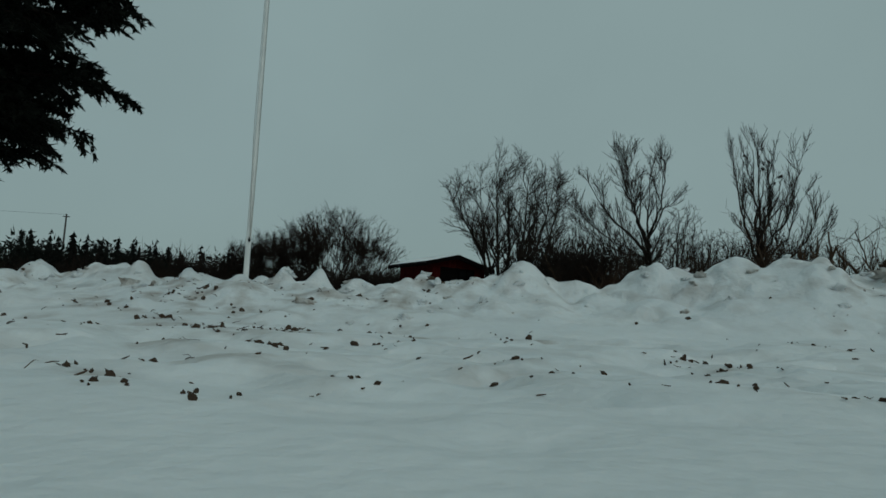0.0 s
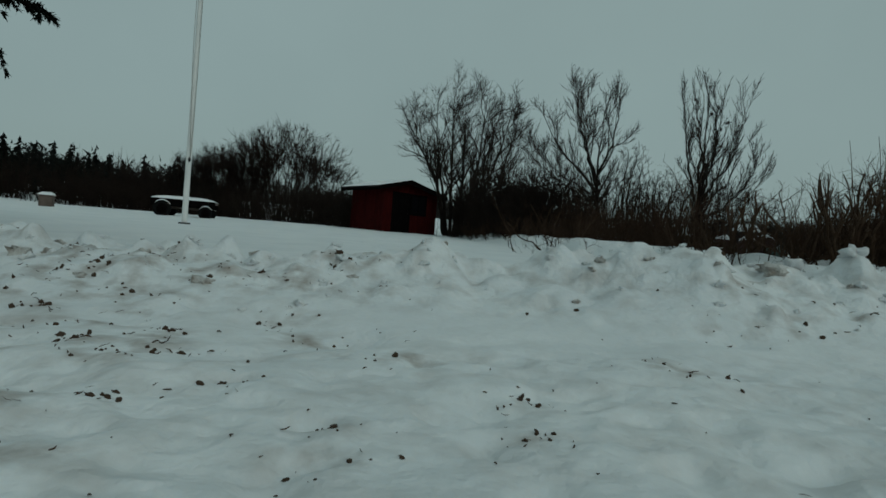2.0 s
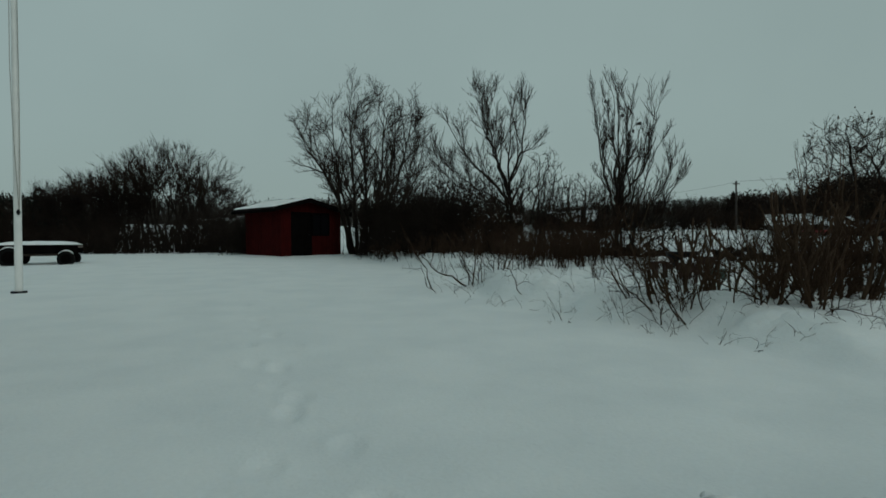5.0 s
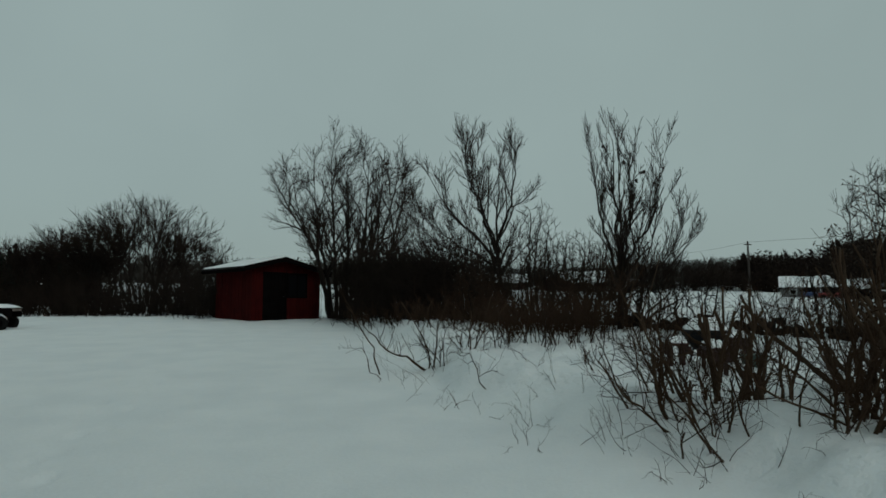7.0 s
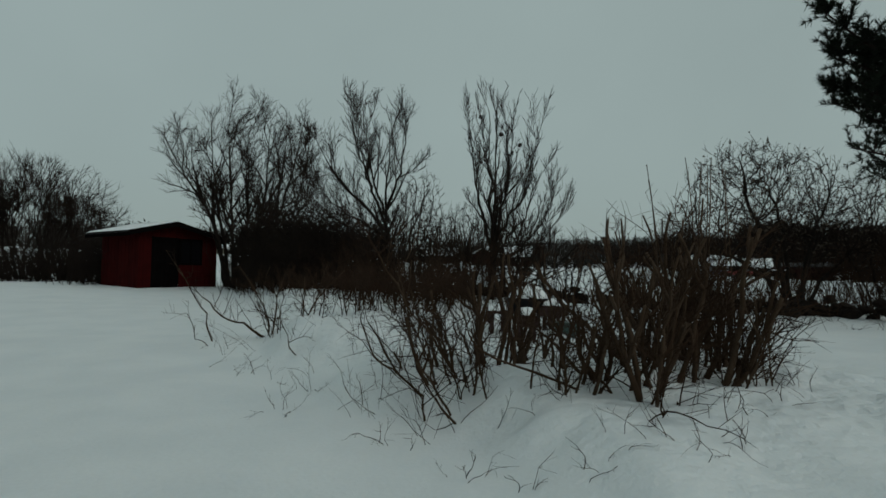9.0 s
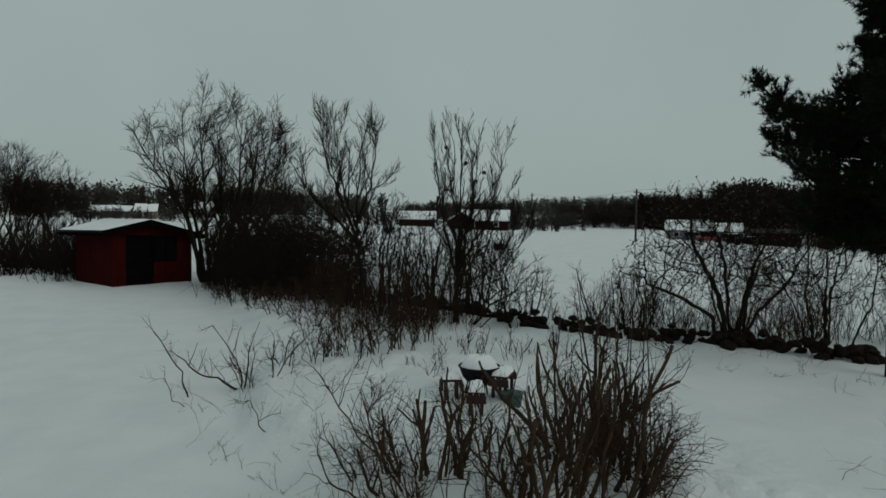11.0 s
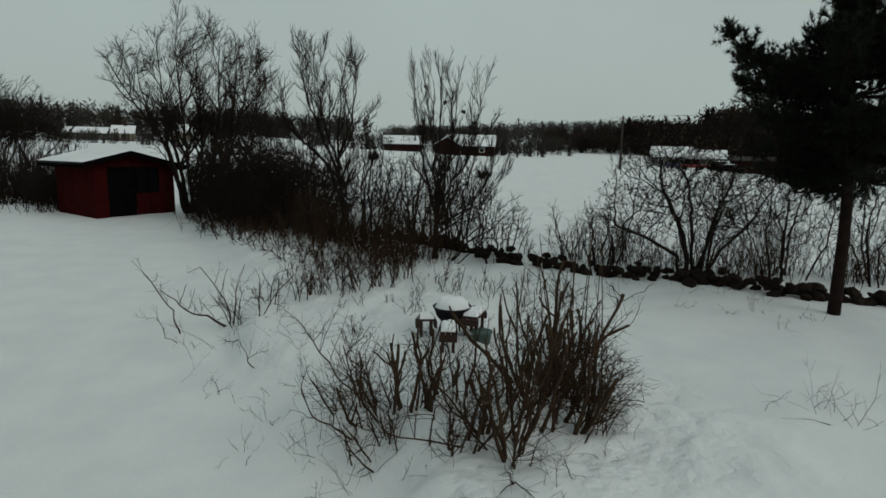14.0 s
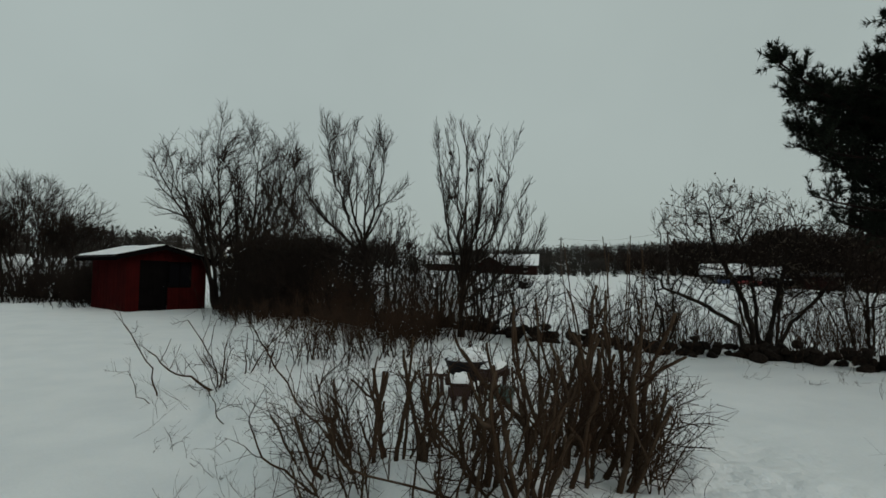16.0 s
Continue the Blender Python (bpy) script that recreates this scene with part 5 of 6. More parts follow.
WALL = [(7.3, 18.2), (8.3, 16.0), (9.1, 14.1), (10.4, 12.5), (11.6, 11.6), (13.0, 9.95), (14.6, 8.6), (16.5, 7.6)]
wall_rs = np.random.RandomState(3)
wall = thing("stone_wall", Matrix.Identity(4), "low dry stone wall of dark field stones half buried in snow", "stone wall")
rocks = [rock(wall_rs, (wall_rs.uniform(0.9, 1.4), wall_rs.uniform(0.8, 1.1), wall_rs.uniform(0.6, 0.9))) for _ in range(12)]
run = 0.0
for (x0, y0), (x1, y1) in zip(WALL, WALL[1:]):
    ln = math.hypot(x1 - x0, y1 - y0)
    while run < ln:
        f = run / ln
        for lay in range(wall_rs.choice((2, 2, 3))):
            if wall_rs.uniform() < 0.08:
                continue
            sz = wall_rs.uniform(0.20, 0.38) * (1.0, 0.9, 0.7)[lay]
            ob = new("stone", rocks[wall_rs.randint(12)])
            ob.parent = wall
            x, y = x0 + (x1 - x0) * f + wall_rs.normal(0, 0.10), y0 + (y1 - y0) * f + wall_rs.normal(0, 0.10)
            ob.matrix_basis = Matrix.Translation((x, y, height(x, y) + sz * 0.12 + lay * 0.13)) @ pose(0, 0, 0, wall_rs.uniform(-25, 25), wall_rs.uniform(-25, 25), wall_rs.uniform(0, 360)) @ Matrix.Scale(sz, 4)
        run += wall_rs.uniform(0.09, 0.17)
    run -= ln


# ---- barbecue with small benches ----
def snow_cap(name, place, yaw, w, d, h, label, round_it=False):
    """A rounded pile of snow that rests on something."""
    nu, nv = 14, 14
    vs, fs = [], []
    for top in (0, 1):
        for i in range(nu + 1):
            for j in range(nv + 1):
                a, b = 2 * i / nu - 1, 2 * j / nv - 1
                if round_it:
                    k = math.hypot(a, b) or 1
                    m = max(abs(a), abs(b)) / k
                    a, b = a * m, b * m
                    e = 1 - math.hypot(a, b)
                else:
                    e = min(1 - abs(a), 1 - abs(b))
                th = h * min(1, max(e, 0) / 0.45) ** 0.5 * (1 + 0.18 * float(wave(a * 2 + w * 9, b * 2, 0.8, 2)))
                vs.append((a * w / 2, b * d / 2, th if top else 0.0))
    n1 = (nu + 1) * (nv + 1)
    for i in range(nu):
        for j in range(nv):
            s = i * (nv + 1) + j
            fs.append((n1 + s, n1 + s + nv + 1, n1 + s + nv + 2, n1 + s + 1))
            fs.append((s, s + 1, s + nv + 2, s + nv + 1))
    ob = mesh_object(name, vs, fs, SNOW_CAP, None, True)
    ob.matrix_basis = Matrix.Translation(place) @ pose(0, 0, 0, 0, 0, yaw)
    return tagged(ob, label, "snow")


GRILL = Vector(at(6.04, 9.68, -0.27))


def grill():
    t = thing("barbecue_grill", Matrix.Translation(GRILL), "black bowl barbecue grill on thin legs, heaped with snow", "grill")
    bm = bmesh.new()
    prof = [(0.02, 0.40), (0.14, 0.43), (0.22, 0.52), (0.265, 0.64), (0.285, 0.66), (0.27, 0.67), (0.24, 0.63)]
    rings_ = []
    for r, z in prof:
        rings_.append([bm.verts.new((r * math.cos(2 * math.pi * k / 24), r * math.sin(2 * math.pi * k / 24), z)) for k in range(24)])
    for a, b in zip(rings_, rings_[1:]):
        for k in range(24):
            bm.faces.new((a[k], a[(k + 1) % 24], b[(k + 1) % 24], b[k]))
    bm.faces.new(rings_[0][::-1])
    part("bowl", bm, DARK_METAL, t)
    for k in range(3):
        a = radians(30 + 120 * k)
        bm = bmesh.new()
        cyl(bm, (0.14 * math.cos(a), 0.14 * math.sin(a), 0.46), (0.27 * math.cos(a), 0.27 * math.sin(a), -0.05), 0.013, seg=8)
        part("leg", bm, DARK_METAL, t)
    tb = Tubes()
    tb.tube([np.array((0.28, -0.06, 0.60)), np.array((0.36, -0.06, 0.62)), np.array((0.37, 0.06, 0.62)), np.array((0.28, 0.06, 0.60))], [0.012] * 4, 6)
    tb.make("handle", DARK_METAL, t)
    snow_cap("snow_mound", GRILL + Vector((0, 0, 0.64)), 0, 0.50, 0.50, 0.15, "rounded heap of snow on the barbecue", True)


def bench(x, y, yaw, ln, wd, tall, wood):
    p = Vector((x, y, height(x, y)))
    t = thing("garden_bench", Matrix.Translation(p) @ pose(0, 0, 0, 0, 0, yaw), "small brown wooden bench beside the barbecue, snow on it", "bench", "benches round the barbecue")
    for k in range(3):
        bm = bmesh.new()
        w = wd / 3
        box(bm, (-ln / 2, -wd / 2 + k * w + 0.006, tall - 0.035), (ln / 2, -wd / 2 + (k + 1) * w - 0.006, tall), 0.006)
        part("seat_plank", bm, wood, t)
    for sx in (-1, 1):
        bm = bmesh.new()
        box(bm, (sx * ln / 2 - 0.02, -wd / 2 - 0.01, tall - 0.13), (sx * ln / 2 + 0.02, wd / 2 + 0.01, tall - 0.036), 0.005)
        part("end_board", bm, wood, t)
        for sy in (-1, 1):
            bm = bmesh.new()
            box(bm, (sx * (ln / 2 - 0.06) - 0.02, sy * (wd / 2 - 0.04) - 0.02, -0.05), (sx * (ln / 2 - 0.06) + 0.02, sy * (wd / 2 - 0.04) + 0.02, tall - 0.036), 0.004)
            part("leg", bm, wood, t)
    snow_cap("bench_snow", p + Vector((0, 0, tall)), yaw, ln * 0.9, wd * 0.9, 0.07, "snow lying on a small bench")


grill()
bench(5.80, 9.22, 68, 0.46, 0.22, 0.27, BROWN_WOOD)
bench(6.30, 9.5, 50, 0.46, 0.24, 0.30, BROWN_WOOD)
bench(5.66, 9.72, 165, 0.26, 0.18, 0.26, BROWN_WOOD)


def tub(x, y):
    p = at(x, y, -0.03)
    t = thing("plastic_tub", Matrix.Translation(p), "faded green plastic tub half buried in snow", "tub")
    bm = bmesh.new()
    cyl(bm, (0, 0, 0), (0, 0, 0.17), 0.11, 0.14, 20)
    part("body", bm, GREEN_PAINT, t)
    bm = bmesh.new()
    cyl(bm, (0, 0, 0.165), (0, 0, 0.18), 0.148, 0.148, 20)
    part("rim", bm, GREEN_PAINT, t)


tub(6.30, 9.22)


# ---- old farm wagon ----
def wagon():
    x, y = -8.45, 22.6
    p = Vector((x, y, height(x, y) - 0.04))
    t = thing("farm_wagon", Matrix.Translation(p) @ pose(0, 0, 0, 0, 0, 12), "old dark farm wagon with rubber wheels, snow on top", "wagon")
    bm = bmesh.new()
    box(bm, (-1.12, -0.5, 0.56), (1.12, 0.5, 0.64), 0.01)
    part("bed", bm, GREY_WOOD, t)
    for sy in (-0.5, 0.5):
        bm = bmesh.new()
        box(bm, (-1.12, sy - 0.02, 0.38), (1.12, sy + 0.02, 0.66), 0.008)
        part("side_board", bm, DARK_PAINT, t)
    bm = bmesh.new()
    box(bm, (-0.8, -0.08, 0.30), (0.9, 0.08, 0.555), 0.01)
    part("beam", bm, GREY_WOOD, t)
    for sx in (-0.70, 0.80):
        bm = bmesh.new()
        cyl(bm, (sx, -0.6, 0.25), (sx, 0.6, 0.25), 0.035)
        part("axle", bm, DARK_METAL, t)
        for sy in (-0.58, 0.58):
            r = 0.31 if sx < 0 else 0.25
            w = new("wheel")
            w.parent = t
            w.location = (sx, sy, r - 0.04)
            bm = bmesh.new()
            nn = 28
            prof = [(r * 0.62, -0.09), (r * 0.88, -0.10), (r, -0.06), (r, 0.06), (r * 0.88, 0.10), (r * 0.62, 0.09)]
            rg = [[bm.verts.new((q * math.cos(2 * math.pi * k / nn), h, q * math.sin(2 * math.pi * k / nn))) for k in range(nn)] for q, h in prof]
            for i in range(6):
                for k in range(nn):
                    bm.faces.new((rg[i][k], rg[i][(k + 1) % nn], rg[(i + 1) % 6][(k + 1) % nn], rg[(i + 1) % 6][k]))
            bmesh.ops.recalc_face_normals(bm, faces=bm.faces)
            part("tyre", bm, RUBBER, w)
            arc = Tubes()
            arc.tube([np.array(((r + 0.01) * math.sin(q), 0, (r + 0.01) * math.cos(q))) for q in np.linspace(-1.0, 1.0, 11)], [0.006 + 0.022 * math.cos(q * 1.4) for q in np.linspace(-1, 1, 11)], 8)
            arc.make("snow_arc", SNOW_CAP, w, True, "snow lying on the tyre")
            bm = bmesh.new()
            cyl(bm, (0, -0.05, 0), (0, 0.05, 0), r * 0.63, seg=24)
            cyl(bm, (0, -0.085, 0), (0, 0.085, 0), r * 0.2, seg=16)
            part("rim", bm, DARK_PAINT, w)
    snow_cap("wagon_snow", p + Vector((0, 0, 0.662)), 12, 2.26, 1.06, 0.11, "thick slab of snow on the wagon")


wagon()


def crate():
    p = Vector(at(-12.6, 21.0))
    t = thing("wooden_box", Matrix.Translation(p) @ pose(0, 0, 0, 0, 0, 20), "small dark wooden box with snow on its lid", "box")
    for a, b in (((-0.2, -0.2, 0), (0.2, -0.17, 0.36)), ((-0.2, 0.17, 0), (0.2, 0.2, 0.36)), ((-0.2, -0.168, 0), (-0.17, 0.168, 0.36)), ((0.17, -0.168, 0), (0.2, 0.168, 0.36))):
        bm = bmesh.new()
        box(bm, a, b, 0.005)
        part("side", bm, GREY_WOOD, t)
    bm = bmesh.new()
    box(bm, (-0.24, -0.24, 0.362), (0.24, 0.24, 0.40), 0.006)
    part("lid", bm, GREY_WOOD, t)
    snow_cap("box_snow", p + Vector((0, 0, 0.40)), 20, 0.47, 0.47, 0.10, "cap of snow on the box lid")


crate()


# ---- the belt of trees on the left and the thickets ----
for k, (x, y, h) in enumerate([(-11.0, 36.5, 5.0), (-9.7, 36.0, 5.6), (-8.2, 36.2, 6.3), (-7.2, 35.7, 5.8), (-6.2, 35.5, 4.7), (-12.4, 37.4, 4.6), (-14.0, 38.0, 4.3)]):
    forked_tree(at(x, y), [((0.08 * i, 0, -0.06), (dx, 0.15 * (-1) ** i, 1), 0.07, h * 0.235, 5 if i % 2 else 4) for i, dx in enumerate((-0.36, -0.14, 0.04, 0.2, 0.38))], "leafless tree in the belt behind the wagon", 200 + k, "tree belt", tip=0.0085, twigs=4, twig=0.45, ratio=0.82, ang=20, up=0.06)
bare_tree("bare_tree", at(-3.8, 34.8), [(-0.05, 0, 2.8, 0.045, 0), (0.06, 0.05, 2.8, 0.045, 0), (0.0, -0.05, 3.1, 0.045, 0)], "small leafless tree behind the shed", 215, order=dict(kids=(8, 6, 3), ratio=(0.24, 0.45, 0.5), wood_r=0.03, min_r=0.008))


def thicket(name, line, depth, n, lo, hi, label, seed, r=0.012, material=TWIG, kids=5):
    """A belt of close brush along a line: far too many twigs to count."""
    rs = np.random.RandomState(seed)
    tb = Tubes()
    seg = [math.hypot(b[0] - a[0], b[1] - a[1]) for a, b in zip(line, line[1:])]
    for _ in range(n):
        i = rs.choice(len(seg), p=np.array(seg) / sum(seg))
        f = rs.uniform()
        x = line[i][0] + (line[i + 1][0] - line[i][0]) * f + rs.normal(0, depth)
        y = line[i][1] + (line[i + 1][1] - line[i][1]) * f + rs.normal(0, depth)
        clump = float(wave(x, y, 0.8, 1)) + 0.6 * float(wave(x, y, 0.4, 3))
        if clump < rs.uniform(-0.9, 0.3):
            continue
        h = rs.uniform(lo, hi) * (0.75 + 0.3 * float(wave(x, y, 2.0, 2)) + 0.28 * clump)
        p = np.array((x, y, height(x, y) - 0.05))
        pts, d = bent(rs, p, unit(np.array((*rs.normal(0, 0.25, 2), 1.0))), h, 4, 0.15, 0.05)
        tb.tube(pts[::2], [r, r * 0.65, r * 0.3], 3)
        for _ in range(kids):
            q = pts[rs.randint(1, 4)]
            tb.tube([q, q + unit(d + rs.normal(0, 0.6, 3)) * h * rs.uniform(0.2, 0.5)], [r * 0.55, r * 0.2], 3)
    ob = tb.make(name, material, None, False)
    return tagged(ob, label, "brush", kind="stuff")


thicket("thicket", [(-2.2, 30.8), (-6, 31.6), (-12, 33), (-20, 34)], 0.8, 1500, 1.2, 2.1, "dense dark leafless brush behind shed and wagon", 301, 0.018)
thicket("thicket", [(-3.2, 28.2), (-2.6, 30.0)], 0.5, 260, 1.4, 2.3, "dense dark leafless brush beside the shed", 302, 0.012)
thicket("thicket", [(-4.0, 34.0), (-14, 37), (-30, 36)], 0.9, 1800, 1.8, 3.0, "dense dark brush under the tree belt", 303, 0.022)
thicket("thicket", [(10.5, 14.0), (12.5, 12.2), (15.5, 10.4), (18, 9.5)], 0.4, 1200, 0.6, 1.9, "brown brush along the far side of the stone wall", 306, 0.007, TWIG_RED)
thicket("thicket", [(2.6, 26), (3.9, 22), (4.9, 19.6)], 0.55, 2300, 0.6, 2.1, "dense brown brush under the bare trees", 305, 0.0085)
thicket("thicket", [(4.9, 19.6), (5.8, 17.6), (6.7, 15.2), (7.4, 14.6)], 0.5, 1500, 0.4, 1.8, "brown brush under the bare trees", 307, 0.006, TWIG_RED)


# ---- woods far off ----
def woods(name, spots, lo, hi, conifer, label, seed, material=None, blades=80):
    rs = np.random.RandomState(seed)
    tb = Tubes()
    for x, y in spots:
        z, h = height(x, y) - 0.3, rs.uniform(lo, hi)
        p = np.array((x, y, z))
        tb.tube([p, p + np.array((rs.normal(0, 0.03) * h, 0, h * 0.9))], [h * 0.014, h * 0.003], 3)
        if rs.uniform() < conifer:
            for _ in range(90):
                f = rs.uniform(0.02, 1.0) ** 1.2
                a = rs.uniform(0, 2 * math.pi)
                rch = h * rs.uniform(0.10, 0.30) * (1.05 - f) ** 0.6
                q = p + np.array((0, 0, h * f))
                e = q + np.array((math.cos(a) * rch, math.sin(a) * rch, -rch * rs.uniform(0.0, 0.5)))
                tb.blade(q, e, h * 0.08, np.array((-math.sin(a), math.cos(a), 0)))
                tb.blade(q + np.array((0, 0, h * 0.03)), e, h * 0.06, np.array((0, 0, 1.0)))
        else:
            # a rounded crown of fine twigs, down to brush at the foot
            wide, top = h * rs.uniform(0.22, 0.36), 1.0
            for _ in range(blades):
                u = unit(rs.normal(0, 1, 3)) * rs.uniform(0.05, 1) ** 0.45
                q = p + np.array((u[0] * wide, u[1] * wide, h * (0.52 + 0.46 * u[2])))
                d = unit(np.array((u[0] * 0.7, u[1] * 0.7, 0.6)) + rs.normal(0, 0.5, 3))
                tb.blade(q, q + d * h * rs.uniform(0.06, 0.15), h * 0.05, unit(np.cross(d, rs.normal(0, 1, 3))))
    ob = tb.make(name, material or HAZED_WOOD, None, False)
    return tagged(ob, label, "woods", kind="stuff")


wrs = np.random.RandomState(77)


def spread(n, a, b, depth):
    """n spots scattered along a line and as deep behind it as given."""
    out = []
    for _ in range(n):
        f, g = wrs.uniform(), wrs.uniform() * depth
        dx, dy = b[0] - a[0], b[1] - a[1]
        ln = math.hypot(dx, dy)
        out.append((a[0] + dx * f - dy / ln * g, a[1] + dy * f + dx / ln * g))
    return out


woods("conifer_plantation", spread(260, (-42, 36), (-13, 41), 10), 2.0, 4.2, 0.5, "dark belt of young conifers beyond the snow", 401, FAR_CONIFER)
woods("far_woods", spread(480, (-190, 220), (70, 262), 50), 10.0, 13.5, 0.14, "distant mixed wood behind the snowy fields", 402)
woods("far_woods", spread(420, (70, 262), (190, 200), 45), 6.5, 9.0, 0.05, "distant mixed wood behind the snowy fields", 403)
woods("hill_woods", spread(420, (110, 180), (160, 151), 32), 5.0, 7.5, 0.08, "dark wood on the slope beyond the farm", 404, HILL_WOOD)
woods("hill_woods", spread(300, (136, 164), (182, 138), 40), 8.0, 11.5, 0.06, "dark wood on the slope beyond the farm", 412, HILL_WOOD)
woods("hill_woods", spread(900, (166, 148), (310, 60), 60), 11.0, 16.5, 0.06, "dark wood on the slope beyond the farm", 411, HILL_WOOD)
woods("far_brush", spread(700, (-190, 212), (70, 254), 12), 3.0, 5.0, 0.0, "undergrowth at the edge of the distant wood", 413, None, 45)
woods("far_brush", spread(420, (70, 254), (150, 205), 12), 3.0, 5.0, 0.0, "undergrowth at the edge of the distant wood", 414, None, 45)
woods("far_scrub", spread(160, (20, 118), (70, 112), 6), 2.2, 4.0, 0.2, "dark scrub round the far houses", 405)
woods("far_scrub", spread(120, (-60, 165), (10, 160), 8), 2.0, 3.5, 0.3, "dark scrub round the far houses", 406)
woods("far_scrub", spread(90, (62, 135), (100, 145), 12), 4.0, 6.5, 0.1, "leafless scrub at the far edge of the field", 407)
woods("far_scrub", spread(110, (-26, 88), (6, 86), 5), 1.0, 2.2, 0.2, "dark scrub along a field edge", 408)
woods("far_scrub", spread(60, (68, 56), (82, 40), 3), 1.4, 2.9, 0.05, "brown scrub before the low barn", 409, HILL_WOOD)
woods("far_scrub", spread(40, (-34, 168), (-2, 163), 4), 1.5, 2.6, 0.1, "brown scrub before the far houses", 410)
woods("far_scrub", spread(120, (77, 62), (94, 44), 5), 2.0, 3.4, 0.05, "brown scrub along the farm at the field edge", 415, HILL_WOOD)
for k, (x, y, h) in enumerate([(39.2, 151, 8.6), (54, 150, 8.8), (131, 118, 15)]):
    bare_tree("bare_tree", at(x, y), [(0, 0, h * 0.45, h * 0.03, 0), (-0.35, 0, h * 0.42, h * 0.018, h * 0.3), (0.3, 0.1, h * 0.42, h * 0.018, h * 0.3), (0.05, 0, h * 0.45, h * 0.018, h * 0.38), (-0.15, -0.1, h * 0.45, h * 0.016, h * 0.38)], "round leafless tree in the far fields", 420 + k,
              order=dict(kids=(9, 8, 3), ratio=(0.42, 0.5, 0.5), wood_r=0.06, min_r=0.05))


# ---- the farmsteads beyond the field ----
def house(x, y, yaw, w, d, wall_h, roof_h, wall_mat, label, name="house", windows=2, chimney=True, over=0.4, snowy=True):
    p = Vector((x, y, height(x, y) - 0.15))
    t = thing(name, Matrix.Translation(p) @ pose(0, 0, 0, 0, 0, yaw), label, "house")
    bm = bmesh.new()
    vs = [bm.verts.new(c) for c in ((-w / 2, -d / 2, 0), (w / 2, -d / 2, 0), (w / 2, d / 2, 0), (-w / 2, d / 2, 0), (-w / 2, -d / 2, wall_h), (w / 2, -d / 2, wall_h), (w / 2, d / 2, wall_h), (-w / 2, d / 2, wall_h), (-w / 2, 0, wall_h + roof_h), (w / 2, 0, wall_h + roof_h))]
    for q in ((0, 1, 5, 4), (2, 3, 7, 6), (1, 2, 6, 9, 5), (3, 0, 4, 8, 7)):
        bm.faces.new([vs[i] for i in q])
    part("wall", bm, wall_mat, t)
    for sy in (-1, 1):
        for nm, lift_, th, m_ in (("roof", 0.02, 0.12, ROOF_FELT), ("roof_snow", 0.145, 0.16, SNOW_CAP)):
            if nm == "roof_snow" and not snowy:
                continue
            bm = bmesh.new()
            sl = roof_h / (d / 2)
            e = over if nm == "roof" else over - 0.05
            y0, y1 = sy * (d / 2 + e), 0.0
            vs = [bm.verts.new((sx * (w / 2 + e), yy, wall_h + roof_h - abs(yy) * sl + lift_ + dz)) for dz in (0, th) for sx in (-1, 1) for yy in (y0, y1)]
            for q in ((0, 1, 3, 2), (4, 6, 7, 5), (0, 4, 5, 1), (2, 3, 7, 6), (0, 2, 6, 4), (1, 5, 7, 3)):
                bm.faces.new([vs[i] for i in q])
            bmesh.ops.recalc_face_normals(bm, faces=bm.faces)
            part(nm, bm, m_, t)
    if chimney:
        bm = bmesh.new()
        box(bm, (-0.3 + w * 0.1, -0.3, wall_h + roof_h - 0.3), (0.3 + w * 0.1, 0.3, wall_h + roof_h + 0.8), 0.02)
        part("chimney", bm, STONE, t)
    for k in range(windows):
        xx = -w / 2 + w * (k + 0.5) / windows
        wn_ = new("window")
        wn_.parent = t
        bm = bmesh.new()
        box(bm, (xx - 0.5, -d / 2 - 0.05, wall_h * 0.35), (xx + 0.5, -d / 2 - 0.01, wall_h * 0.82), 0.01)
        part("window_frame", bm, WHITE_PAINT, wn_)
        bm = bmesh.new()
        box(bm, (xx - 0.4, -d / 2 - 0.07, wall_h * 0.39), (xx + 0.4, -d / 2 - 0.052, wall_h * 0.78))
        part("pane", bm, GLASS_DARK, wn_)
    return t


house(-28, 178, -5, 9.5, 7, 1.6, 1.4, FAR_GREY, "far low grey house with a snowy roof", chimney=False)
house(-19.5, 176, 0, 5.0, 5, 2.0, 1.8, FAR_YELLOW, "far pale house with a snowy roof", windows=1)
house(-5.5, 170, 20, 5.0, 5, 2.2, 2.0, FAR_YELLOW, "far small pale house behind the trees", windows=1)
house(38.8, 118.5, -18, 7.2, 6, 1.5, 1.5, FAR_RED, "far brown barn with a snowy roof", "barn", 0, False)
house(44.2, 106, 62, 6.0, 4.6, 1.8, 1.4, FAR_RED, "far red house with its gable to the field", windows=2, chimney=False)
house(49.5, 107.5, -28, 9.0, 6, 1.9, 1.9, FAR_RED, "far red house with a snowy roof")
house(79.2, 85.6, -42, 6.6, 6, 1.8, 1.6, FAR_GREY, "far farmhouse with a snowy roof", windows=2)
house(85.4, 83, -42, 5.0, 5, 1.8, 1.3, FAR_GREY, "far farm building with a snowy roof", "farm_building", 1, True)
house(77.5, 66.5, -42, 6.4, 4.5, 2.0, 0.5, FAR_RED, "low brown barn with a dark bare roof", "barn", 0, False, snowy=False)
house(94, 63, -30, 4.0, 4.0, 2.6, 1.3, FAR_RED, "far brown house with a bare dark roof behind the barn", windows=1, chimney=False, snowy=False)
house(112, 55, -50, 9.0, 6, 2.4, 1.8, FAR_RED, "far brown barn behind the pine", "barn", 0, False)


